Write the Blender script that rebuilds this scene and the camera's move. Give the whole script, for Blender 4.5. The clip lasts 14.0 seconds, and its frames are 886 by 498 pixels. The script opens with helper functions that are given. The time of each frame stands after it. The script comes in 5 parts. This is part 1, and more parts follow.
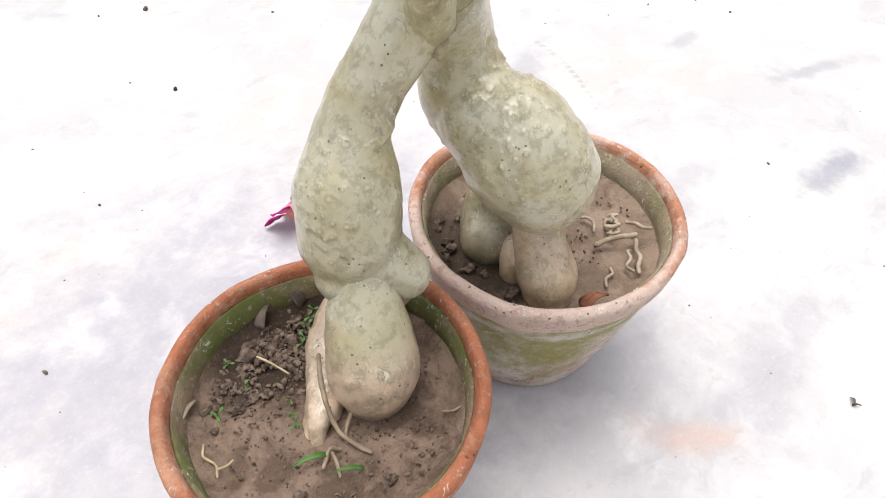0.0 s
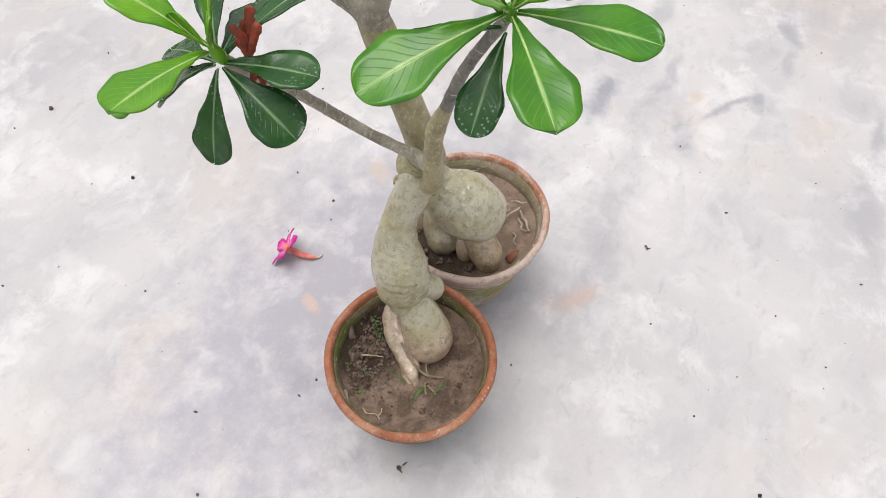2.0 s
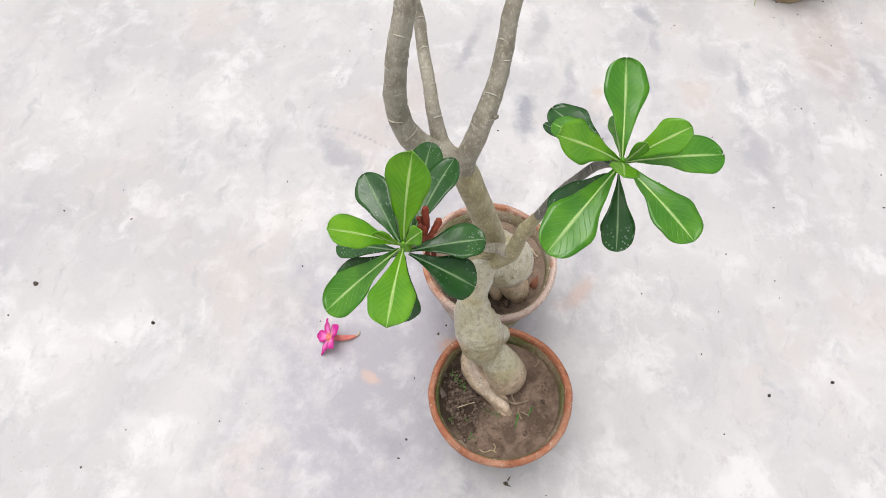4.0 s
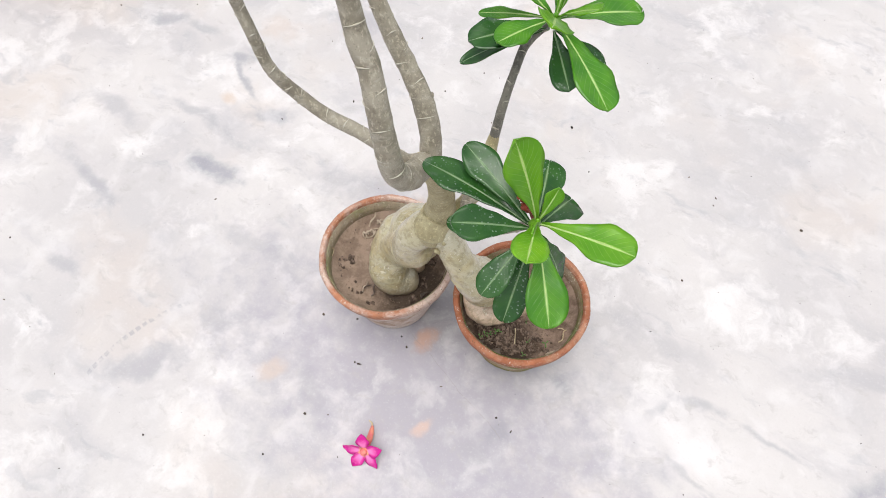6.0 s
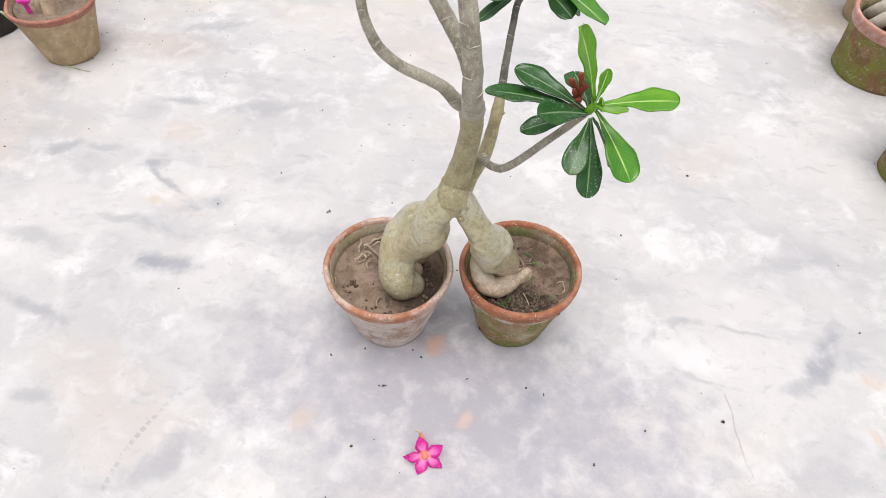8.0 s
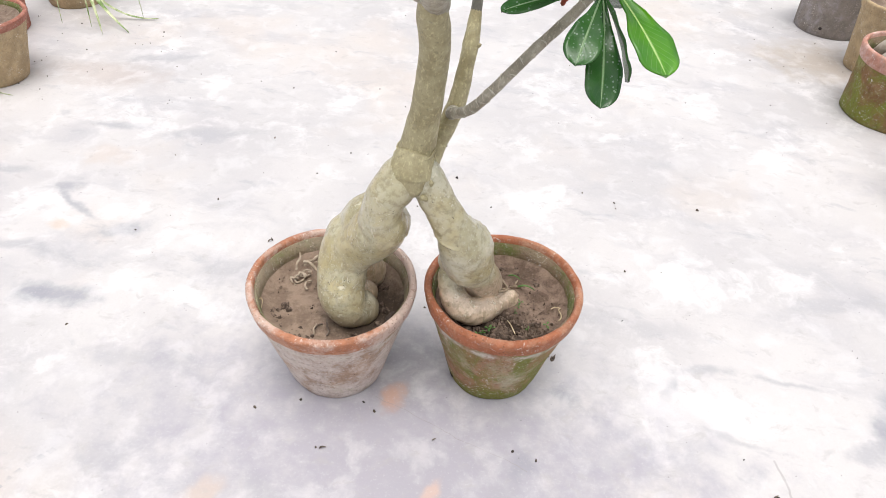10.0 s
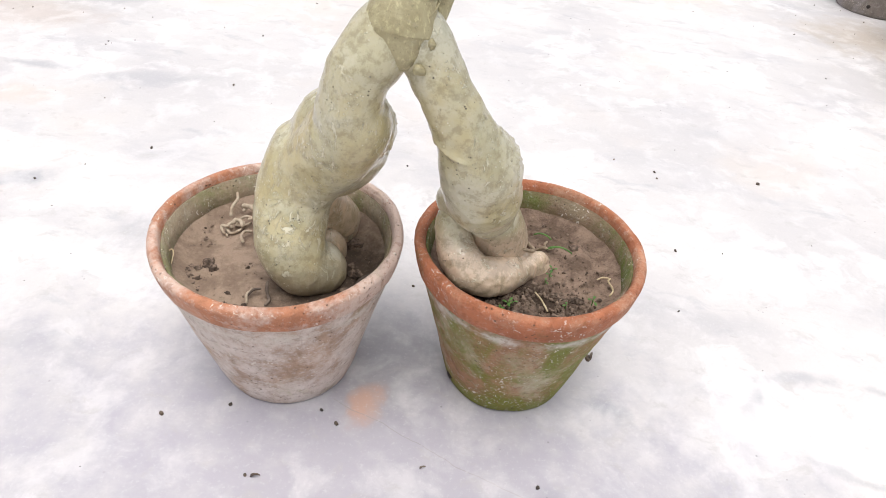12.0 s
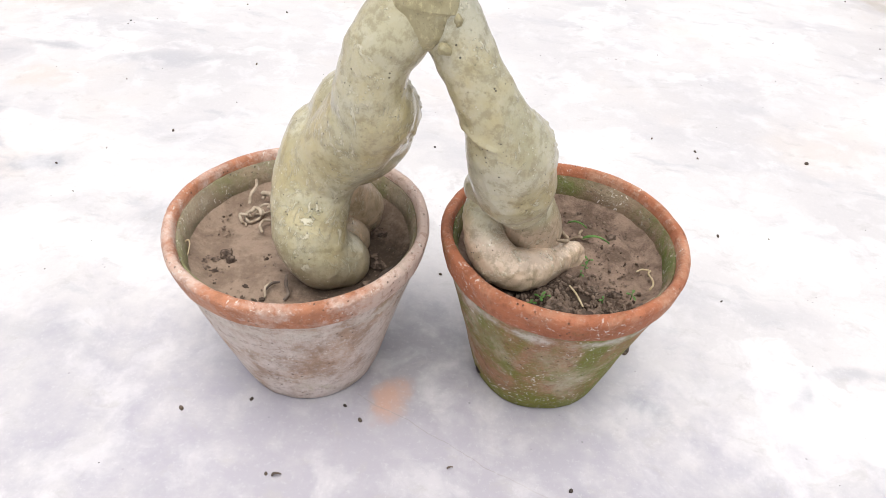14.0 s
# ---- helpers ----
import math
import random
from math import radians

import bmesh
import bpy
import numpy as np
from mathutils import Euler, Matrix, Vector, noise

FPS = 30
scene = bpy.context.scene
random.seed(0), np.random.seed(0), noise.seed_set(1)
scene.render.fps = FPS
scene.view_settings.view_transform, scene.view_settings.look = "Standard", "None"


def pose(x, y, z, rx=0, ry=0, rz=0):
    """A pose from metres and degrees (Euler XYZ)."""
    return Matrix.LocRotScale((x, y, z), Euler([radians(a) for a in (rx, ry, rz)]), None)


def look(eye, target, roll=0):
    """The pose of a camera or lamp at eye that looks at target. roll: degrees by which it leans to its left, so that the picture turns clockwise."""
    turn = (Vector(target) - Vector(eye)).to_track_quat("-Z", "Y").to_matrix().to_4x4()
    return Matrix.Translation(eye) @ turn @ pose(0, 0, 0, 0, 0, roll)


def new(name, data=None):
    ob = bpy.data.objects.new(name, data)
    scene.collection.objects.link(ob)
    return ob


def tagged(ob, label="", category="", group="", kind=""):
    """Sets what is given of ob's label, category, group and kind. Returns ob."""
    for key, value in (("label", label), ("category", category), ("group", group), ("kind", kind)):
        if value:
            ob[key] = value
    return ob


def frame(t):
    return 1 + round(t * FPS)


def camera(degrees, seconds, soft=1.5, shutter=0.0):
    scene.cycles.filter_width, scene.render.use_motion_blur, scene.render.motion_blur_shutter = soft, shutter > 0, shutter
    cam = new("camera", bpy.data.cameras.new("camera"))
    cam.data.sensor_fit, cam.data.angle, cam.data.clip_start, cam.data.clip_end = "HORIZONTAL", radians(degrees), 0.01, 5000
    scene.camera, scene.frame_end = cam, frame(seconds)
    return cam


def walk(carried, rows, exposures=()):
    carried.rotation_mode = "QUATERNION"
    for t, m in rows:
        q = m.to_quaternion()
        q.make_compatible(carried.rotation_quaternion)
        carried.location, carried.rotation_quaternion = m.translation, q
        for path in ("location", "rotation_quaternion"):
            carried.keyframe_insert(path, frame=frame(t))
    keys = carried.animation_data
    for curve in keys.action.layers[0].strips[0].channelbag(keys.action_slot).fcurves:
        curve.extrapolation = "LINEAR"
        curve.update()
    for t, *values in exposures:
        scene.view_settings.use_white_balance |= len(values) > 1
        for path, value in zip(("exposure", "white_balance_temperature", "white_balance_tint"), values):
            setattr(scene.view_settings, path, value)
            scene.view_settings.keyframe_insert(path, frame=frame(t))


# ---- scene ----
cam = camera(67.7, 14.0, 0.6)
PATH = [
    (0, (0.286, 0.268, 0.619), (-0.599, -0.758, -0.852), 1.8),
    (0.5, (0.325, 0.21, 0.712), (-0.844, -0.608, -0.689), 4.3),
    (1, (0.398, 0.184, 0.774), (-0.733, -0.47, -0.741), 4.0),
    (1.5, (0.436, 0.195, 0.937), (-0.633, -0.324, -0.671), 4.1),
    (2, (0.499, 0.21, 1.071), (-0.46, -0.231, -0.627), 2.2),
    (2.5, (0.573, 0.095, 1.211), (-0.451, -0.106, -0.494), 4.2),
    (3, (0.583, 0.093, 1.292), (-0.449, -0.139, -0.405), -0.1),
    (3.2, (0.579, 0.096, 1.295), (-0.401, -0.205, -0.422), -4.2),
    (5.3, (0.459, -0.39, 1.262), (-0.337, 0.281, -0.445), 8.4),
    (5.5, (0.427, -0.358, 1.292), (-0.256, 0.289, -0.473), 4.4),
    (6, (0.303, -0.453, 1.287), (-0.172, 0.354, -0.48), -2.1),
    (6.5, (0.236, -0.597, 1.316), (0.031, 0.436, -0.384), 3.3),
    (7, (0.239, -0.716, 1.318), (-0.069, 0.395, -0.316), -0.2),
    (7.5, (0.12, -0.78, 1.273), (-0.032, 0.414, -0.325), 2.3),
    (8, (0.092, -0.802, 1.239), (-0.009, 0.456, -0.313), 2.8),
    (8.5, (0.101, -0.813, 1.213), (0.058, 0.461, -0.329), 5.7),
    (8.7, (0.107, -0.799, 1.201), (0.067, 0.49, -0.328), 5.9),
    (10.8, (0.13, -0.647, 0.717), (0.022, 0.925, -0.515), 2.9),
    (11, (0.126, -0.619, 0.691), (0.018, 0.951, -0.542), 2.7),
    (11.5, (0.114, -0.573, 0.652), (0.028, 0.982, -0.603), 6.0),
    (12, (0.114, -0.538, 0.623), (0.052, 1.017, -0.633), 6.5),
    (12.5, (0.105, -0.511, 0.617), (0.024, 1.008, -0.682), 4.7),
    (13, (0.107, -0.498, 0.608), (-0.012, 1.02, -0.688), 5.1),
    (13.5, (0.111, -0.492, 0.606), (0.01, 1.027, -0.691), 6.0),
    (14, (0.112, -0.498, 0.609), (-0.028, 1.0, -0.709), 4.5),
]
EXPO = [(0.0, 0.88), (0.5, 0.51), (1.0, 0.60), (1.5, 0.49), (2.0, 0.40), (2.5, 0.39), (3.2, 0.38), (5.3, 0.55), (7.0, 0.54), (8.7, 0.54), (10.8, 0.78), (14.0, 0.80)]
walk(cam, [(t, look(eye, target, roll)) for t, eye, target, roll in PATH], EXPO)

# ---- light: bright overcast sky ----
world = bpy.data.worlds.new("sky")
scene.world = world
world.use_nodes = True
wn, wl = world.node_tree.nodes, world.node_tree.links
sky = wn.new("ShaderNodeTexSky")
sky.sky_type, sky.sun_disc = "NISHITA", False
sky.sun_elevation, sky.sun_rotation = radians(80), radians(170)
sky.dust_density, sky.ozone_density = 3.0, 1.0
cloud = wn.new("ShaderNodeHueSaturation")
cloud.inputs["Saturation"].default_value = 0.25
wl.new(sky.outputs[0], cloud.inputs["Color"])
wl.new(cloud.outputs[0], wn["Background"].inputs["Color"])
wn["Background"].inputs["Strength"].default_value = 0.15
sun = new("sun", bpy.data.lights.new("sun", "SUN"))
sun.data.energy, sun.data.angle, sun.data.color = 1.3, radians(40), (1.0, 0.97, 0.93)
sun.matrix_world = look((0.04, -0.24, 1.4), (0, 0, 0))


# ---- materials ----
class Nodes:
    """Short hand for building a node material."""

    def __init__(self, name):
        self.mat = bpy.data.materials.new(name)
        self.mat.use_nodes = True
        self.n, self.l = self.mat.node_tree.nodes, self.mat.node_tree.links
        self.bsdf = self.n["Principled BSDF"]

    def put(self, socket, value):
        if isinstance(value, bpy.types.NodeSocket):
            self.l.new(value, socket)
        elif isinstance(value, tuple) and len(value) == 3 and socket.type == "RGBA":
            socket.default_value = (*value, 1)
        else:
            socket.default_value = value

    def coords(self, kind="Object"):
        return self.n.new("ShaderNodeTexCoord").outputs[kind]

    def noise(self, scale, detail=4, vec=None, rough=0.55, warp=0.0):
        t = self.n.new("ShaderNodeTexNoise")
        self.put(t.inputs["Vector"], vec if vec is not None else self.coords())
        t.inputs["Scale"].default_value, t.inputs["Detail"].default_value = scale, detail
        t.inputs["Roughness"].default_value, t.inputs["Distortion"].default_value = rough, warp
        return t.outputs["Fac"]

    def cells(self, scale, vec=None, feature="F1", out="Distance"):
        t = self.n.new("ShaderNodeTexVoronoi")
        t.feature = feature
        self.put(t.inputs["Vector"], vec if vec is not None else self.coords())
        t.inputs["Scale"].default_value = scale
        return t.outputs[out]

    def ramp(self, value, lo, hi):
        t = self.n.new("ShaderNodeMapRange")
        t.interpolation_type = "SMOOTHSTEP"
        self.put(t.inputs["Value"], value)
        t.inputs["From Min"].default_value, t.inputs["From Max"].default_value = lo, hi
        return t.outputs[0]

    def mix(self, fac, a, b, blend="MIX"):
        t = self.n.new("ShaderNodeMix")
        t.data_type, t.blend_type = "RGBA", blend
        self.put(t.inputs["Factor"], fac)
        self.put(t.inputs[6], a)
        self.put(t.inputs[7], b)
        return t.outputs[2]

    def math(self, op, a, b=0.0, c=0.0):
        t = self.n.new("ShaderNodeMath")
        t.operation = op
        for s, v in zip(t.inputs, (a, b, c)):
            self.put(s, v)
        return t.outputs[0]

    def vmath(self, op, a, b=(0, 0, 0)):
        t = self.n.new("ShaderNodeVectorMath")
        t.operation = op
        self.put(t.inputs[0], a)
        if isinstance(b, bpy.types.NodeSocket):
            self.l.new(b, t.inputs[1])
        else:
            t.inputs[1].default_value = b
        return t.outputs["Value"] if op in ("LENGTH", "DISTANCE", "DOT_PRODUCT") else t.outputs["Vector"]

    def scaled(self, sx, sy, sz, vec=None, rot=(0, 0, 0)):
        t = self.n.new("ShaderNodeMapping")
        self.put(t.inputs["Vector"], vec if vec is not None else self.coords())
        t.inputs["Scale"].default_value = (sx, sy, sz)
        t.inputs["Rotation"].default_value = [radians(a) for a in rot]
        return t.outputs[0]

    def axis(self, vec, k):
        t = self.n.new("ShaderNodeSeparateXYZ")
        self.put(t.inputs[0], vec)
        return t.outputs[k]

    def rand(self):
        return self.n.new("ShaderNodeObjectInfo").outputs["Random"]

    def island(self):
        return self.n.new("ShaderNodeNewGeometry").outputs["Random Per Island"]

    def done(self, color, rough=0.6, bump=None, depth=0.002, dist=1.0, spec=0.5, sss=0.0):
        self.put(self.bsdf.inputs["Base Color"], color)
        self.put(self.bsdf.inputs["Roughness"], rough)
        self.bsdf.inputs["Specular IOR Level"].default_value = spec
        if sss:
            self.bsdf.inputs["Subsurface Weight"].default_value = sss
            self.bsdf.inputs["Subsurface Radius"].default_value = (0.004, 0.006, 0.002)
            self.bsdf.inputs["Subsurface Scale"].default_value = 0.5
        if bump is not None:
            b = self.n.new("ShaderNodeBump")
            b.inputs["Strength"].default_value, b.inputs["Distance"].default_value = dist, depth
            self.put(b.inputs["Height"], bump)
            self.l.new(b.outputs[0], self.bsdf.inputs["Normal"])
        return self.mat


GREY, HAZE, OCHRE, CHALK = (0.36, 0.365, 0.40), (0.43, 0.425, 0.45), (0.66, 0.54, 0.44), (0.82, 0.805, 0.795)


def concrete():
    """Trowelled, lime-washed terrace floor with clouds of wash, grey smears and ochre stains."""
    m = Nodes("worn_pale_concrete")
    p = m.coords()
    w = m.n.new("ShaderNodeTexNoise")
    m.put(w.inputs["Vector"], p)
    w.inputs["Scale"].default_value, w.inputs["Detail"].default_value = 9.0, 7
    off = m.vmath("SUBTRACT", w.outputs["Color"], (0.5, 0.5, 0.5))
    sc = m.n.new("ShaderNodeVectorMath")
    sc.operation = "SCALE"
    m.l.new(off, sc.inputs[0])
    sc.inputs["Scale"].default_value = 0.09
    bent = m.vmath("ADD", p, sc.outputs[0])
    streak = m.scaled(1.0, 2.2, 1.0, bent, (0, 0, 28))
    c = m.mix(m.ramp(m.noise(2.2, 6, bent), 0.36, 0.62), (0.575, 0.56, 0.56), (0.69, 0.67, 0.655))
    c = m.mix(m.math("MULTIPLY", m.ramp(m.noise(3.0, 6, streak, 0.62, 0.2), 0.49, 0.68), 0.55), c, (0.475, 0.47, 0.495))
    c = m.mix(m.math("MULTIPLY", m.ramp(m.noise(5.0, 7, m.vmath("ADD", bent, (2, 7, 0)), 0.68), 0.52, 0.66), 0.80), c, (0.82, 0.805, 0.795))
    c = m.mix(m.math("MULTIPLY", m.ramp(m.noise(1.9, 5, m.vmath("ADD", bent, (3.1, 1.7, 0))), 0.52, 0.68), 0.5), c, (0.67, 0.595, 0.53))
    c = m.mix(m.math("MULTIPLY", m.ramp(m.noise(7.5, 6, m.vmath("ADD", streak, (9, 4, 0)), 0.62, 0.3), 0.59, 0.69), 0.42), c, (0.42, 0.425, 0.455))
    # single stains and painted shade by the pots: x, y, half length, half width, turn, colour, weight
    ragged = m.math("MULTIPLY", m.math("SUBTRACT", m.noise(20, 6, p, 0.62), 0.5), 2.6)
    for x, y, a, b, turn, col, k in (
        # first two rows: painted shade before the pots, shade and damp stain between them
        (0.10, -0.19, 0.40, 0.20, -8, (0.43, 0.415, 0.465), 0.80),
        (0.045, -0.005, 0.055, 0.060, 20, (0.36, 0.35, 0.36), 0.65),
        (0.034, -0.068, 0.014, 0.024, -20, (0.62, 0.40, 0.30), 0.85),
        (-0.24, 0.20, 0.13, 0.045, 10, HAZE, 0.55),
        (-0.12, 0.19, 0.02, 0.05, 40, (0.62, 0.46, 0.38), 0.6),
        (-0.95, 0.90, 0.14, 0.06, 0, (0.52, 0.45, 0.41), 0.5),
        (1.2, 1.45, 0.16, 0.12, 0, (0.50, 0.44, 0.37), 0.7),
        (-0.622, 0.069, 0.067, 0.023, 4, GREY, 0.7),
        (-0.651, 0.070, 0.017, 0.009, -3, GREY, 0.7),
        (-0.855, -0.088, 0.071, 0.015, -9, HAZE, 0.7),
        (-0.753, -0.296, 0.036, 0.016, 0, HAZE, 0.6),
        (-0.454, -0.378, 0.064, 0.025, 38, HAZE, 0.65),
        (-0.379, -0.224, 0.037, 0.024, -5, HAZE, 0.45),
        (-0.222, -0.282, 0.024, 0.015, 50, OCHRE, 0.5),
        (-0.133, -0.270, 0.039, 0.018, -30, HAZE, 0.45),
        (0.319, -0.023, 0.034, 0.013, -28, GREY, 0.55),
        (0.244, -0.161, 0.022, 0.014, 44, GREY, 0.5),
        (0.219, -0.214, 0.025, 0.017, -21, HAZE, 0.45),
        (0.109, -0.229, 0.020, 0.010, 67, (0.7, 0.5, 0.4), 0.6),
        (0.490, 0.010, 0.026, 0.008, 70, GREY, 0.65),
        (0.559, 0.065, 0.060, 0.010, 11, HAZE, 0.6),
        (0.696, 0.061, 0.067, 0.008, -7, HAZE, 0.55),
        (0.569, -0.021, 0.085, 0.040, -2, CHALK, 0.6),
        (0.866, 0.015, 0.080, 0.022, 61, GREY, 0.75),
        (0.810, -0.066, 0.047, 0.011, 31, HAZE, 0.6),
        (0.580, -0.074, 0.071, 0.006, -10, HAZE, 0.45),
        (0.930, -0.160, 0.013, 0.011, -26, OCHRE, 0.7),
        (0.958, -0.033, 0.025, 0.011, -5, OCHRE, 0.6),
        (-0.791, 0.646, 0.066, 0.015, 5, GREY, 0.5),
        (-0.556, 0.648, 0.088, 0.021, 16, HAZE, 0.55),
        (-0.789, 0.384, 0.034, 0.018, 15, GREY, 0.6),
        (-0.730, 0.329, 0.063, 0.009, -32, GREY, 0.6),
        (-0.601, 0.269, 0.049, 0.018, 37, GREY, 0.6),
        (-1.050, 0.408, 0.043, 0.017, 34, GREY, 0.55),
        (-0.748, 0.171, 0.100, 0.016, -6, HAZE, 0.55),
        (-0.733, 0.249, 0.022, 0.014, -7, OCHRE, 0.6),
        (-0.744, 0.519, 0.066, 0.031, -3, (0.64, 0.56, 0.5), 0.5),
        (-0.830, 1.025, 0.080, 0.023, 14, HAZE, 0.55),
        (-1.210, 0.678, 0.059, 0.022, -31, HAZE, 0.6),
        (-0.928, 0.425, 0.045, 0.012, 9, GREY, 0.4),
        (-0.099, 0.170, 0.082, 0.014, 16, HAZE, 0.3),
        (-0.403, -0.051, 0.091, 0.017, -2, HAZE, 0.35),
        (-0.962, 0.098, 0.074, 0.019, -5, HAZE, 0.5),
        (0.838, 0.270, 0.092, 0.019, 19, HAZE, 0.4),
        (0.438, 0.162, 0.093, 0.023, 2, HAZE, 0.3),
    ):
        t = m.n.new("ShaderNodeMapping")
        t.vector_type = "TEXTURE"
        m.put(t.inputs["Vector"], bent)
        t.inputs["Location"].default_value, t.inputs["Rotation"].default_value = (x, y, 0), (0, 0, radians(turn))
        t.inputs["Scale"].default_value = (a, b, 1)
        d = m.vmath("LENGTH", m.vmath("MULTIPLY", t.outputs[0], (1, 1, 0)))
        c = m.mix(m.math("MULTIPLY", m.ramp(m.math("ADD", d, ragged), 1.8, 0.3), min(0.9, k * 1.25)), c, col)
    # a curved track of short dashes pressed into the wash
    t = m.n.new("ShaderNodeMapping")
    t.vector_type = "TEXTURE"
    m.put(t.inputs["Vector"], p)
    t.inputs["Location"].default_value, t.inputs["Rotation"].default_value = (-0.519, -0.340, 0), (0, 0, radians(70))
    x, y = m.axis(t.outputs[0], 0), m.axis(t.outputs[0], 1)
    y = m.math("ADD", y, m.math("MULTIPLY", m.math("MULTIPLY", x, x), 1.4))
    dash = m.math("GREATER_THAN", m.math("FRACT", m.math("MULTIPLY", x, 66.0)), 0.36)
    dash = m.math("MULTIPLY", dash, m.ramp(m.math("ABSOLUTE", m.math("ADD", y, m.math("MULTIPLY", m.math("SUBTRACT", m.noise(40, 3, p), 0.5), 0.006))), 0.0058, 0.0036))
    dash = m.math("MULTIPLY", dash, m.math("LESS_THAN", m.math("ABSOLUTE", x), 0.125))
    c = m.mix(m.math("MULTIPLY", m.math("MULTIPLY", dash, m.ramp(m.noise(30, 4, p), 0.38, 0.56)), 0.55), c, (0.35, 0.35, 0.38))
    # hairline cracks: x, y, turn, half length, half width
    for x, y, turn, half, wide in ((0.12, -0.12, -22, 0.14, 0.0008), (0.651, -0.185, 98, 0.085, 0.0022)):
        t = m.n.new("ShaderNodeMapping")
        t.vector_type = "TEXTURE"
        m.put(t.inputs["Vector"], m.vmath("ADD", p, m.vmath("MULTIPLY", sc.outputs[0], (0.35, 0.35, 0))))
        t.inputs["Location"].default_value, t.inputs["Rotation"].default_value = (x, y, 0), (0, 0, radians(turn))
        line = m.ramp(m.math("ABSOLUTE", m.axis(t.outputs[0], 1)), wide, wide * 0.4)
        line = m.math("MULTIPLY", line, m.math("LESS_THAN", m.math("ABSOLUTE", m.axis(t.outputs[0], 0)), half))
        c = m.mix(m.math("MULTIPLY", line, 0.55), c, (0.37, 0.345, 0.325))
    c = m.mix(m.math("MULTIPLY", m.ramp(m.noise(14, 7, m.vmath("ADD", bent, (5, 5, 0)), 0.58), 0.48, 0.70), 0.45), c, (0.79, 0.78, 0.775))
    c = m.mix(m.math("MULTIPLY", m.ramp(m.noise(24, 7, m.scaled(1, 1.6, 1, bent, (0, 0, 20)), 0.7), 0.55, 0.68), 0.45), c, (0.49, 0.47, 0.455))
    c = m.mix(m.math("MULTIPLY", m.ramp(m.noise(70, 6, m.vmath("ADD", p, (1, 2, 0)), 0.72), 0.58, 0.72), 0.24), c, (0.45, 0.435, 0.43))
    fine = m.noise(260, 5, p, 0.7)
    c = m.mix(m.math("MULTIPLY", m.ramp(fine, 0.5, 0.70), 0.13), c, (0.42, 0.41, 0.42))
    c = m.mix(m.math("MULTIPLY", m.ramp(m.noise(190, 4, m.vmath("ADD", p, (4, 4, 0)), 0.7), 0.54, 0.68), 0.16), c, (0.83, 0.82, 0.81))
    pit = m.ramp(m.cells(38, p), 0.07, 0.02)
    pit = m.math("MULTIPLY", pit, m.ramp(m.noise(6, 2, p), 0.48, 0.58))
    c = m.mix(m.math("MULTIPLY", pit, 0.6), c, (0.24, 0.23, 0.23))
    c = m.mix(1.0, c, (0.752, 0.738, 0.738), "MULTIPLY")
    h = m.math("ADD", m.noise(30, 6, bent), m.math("MULTIPLY", fine, 0.4))
    return m.done(c, m.math("ADD", 0.38, m.math("MULTIPLY", m.noise(9, 5, bent), 0.3)), h, 0.0008, 0.35, 0.5)


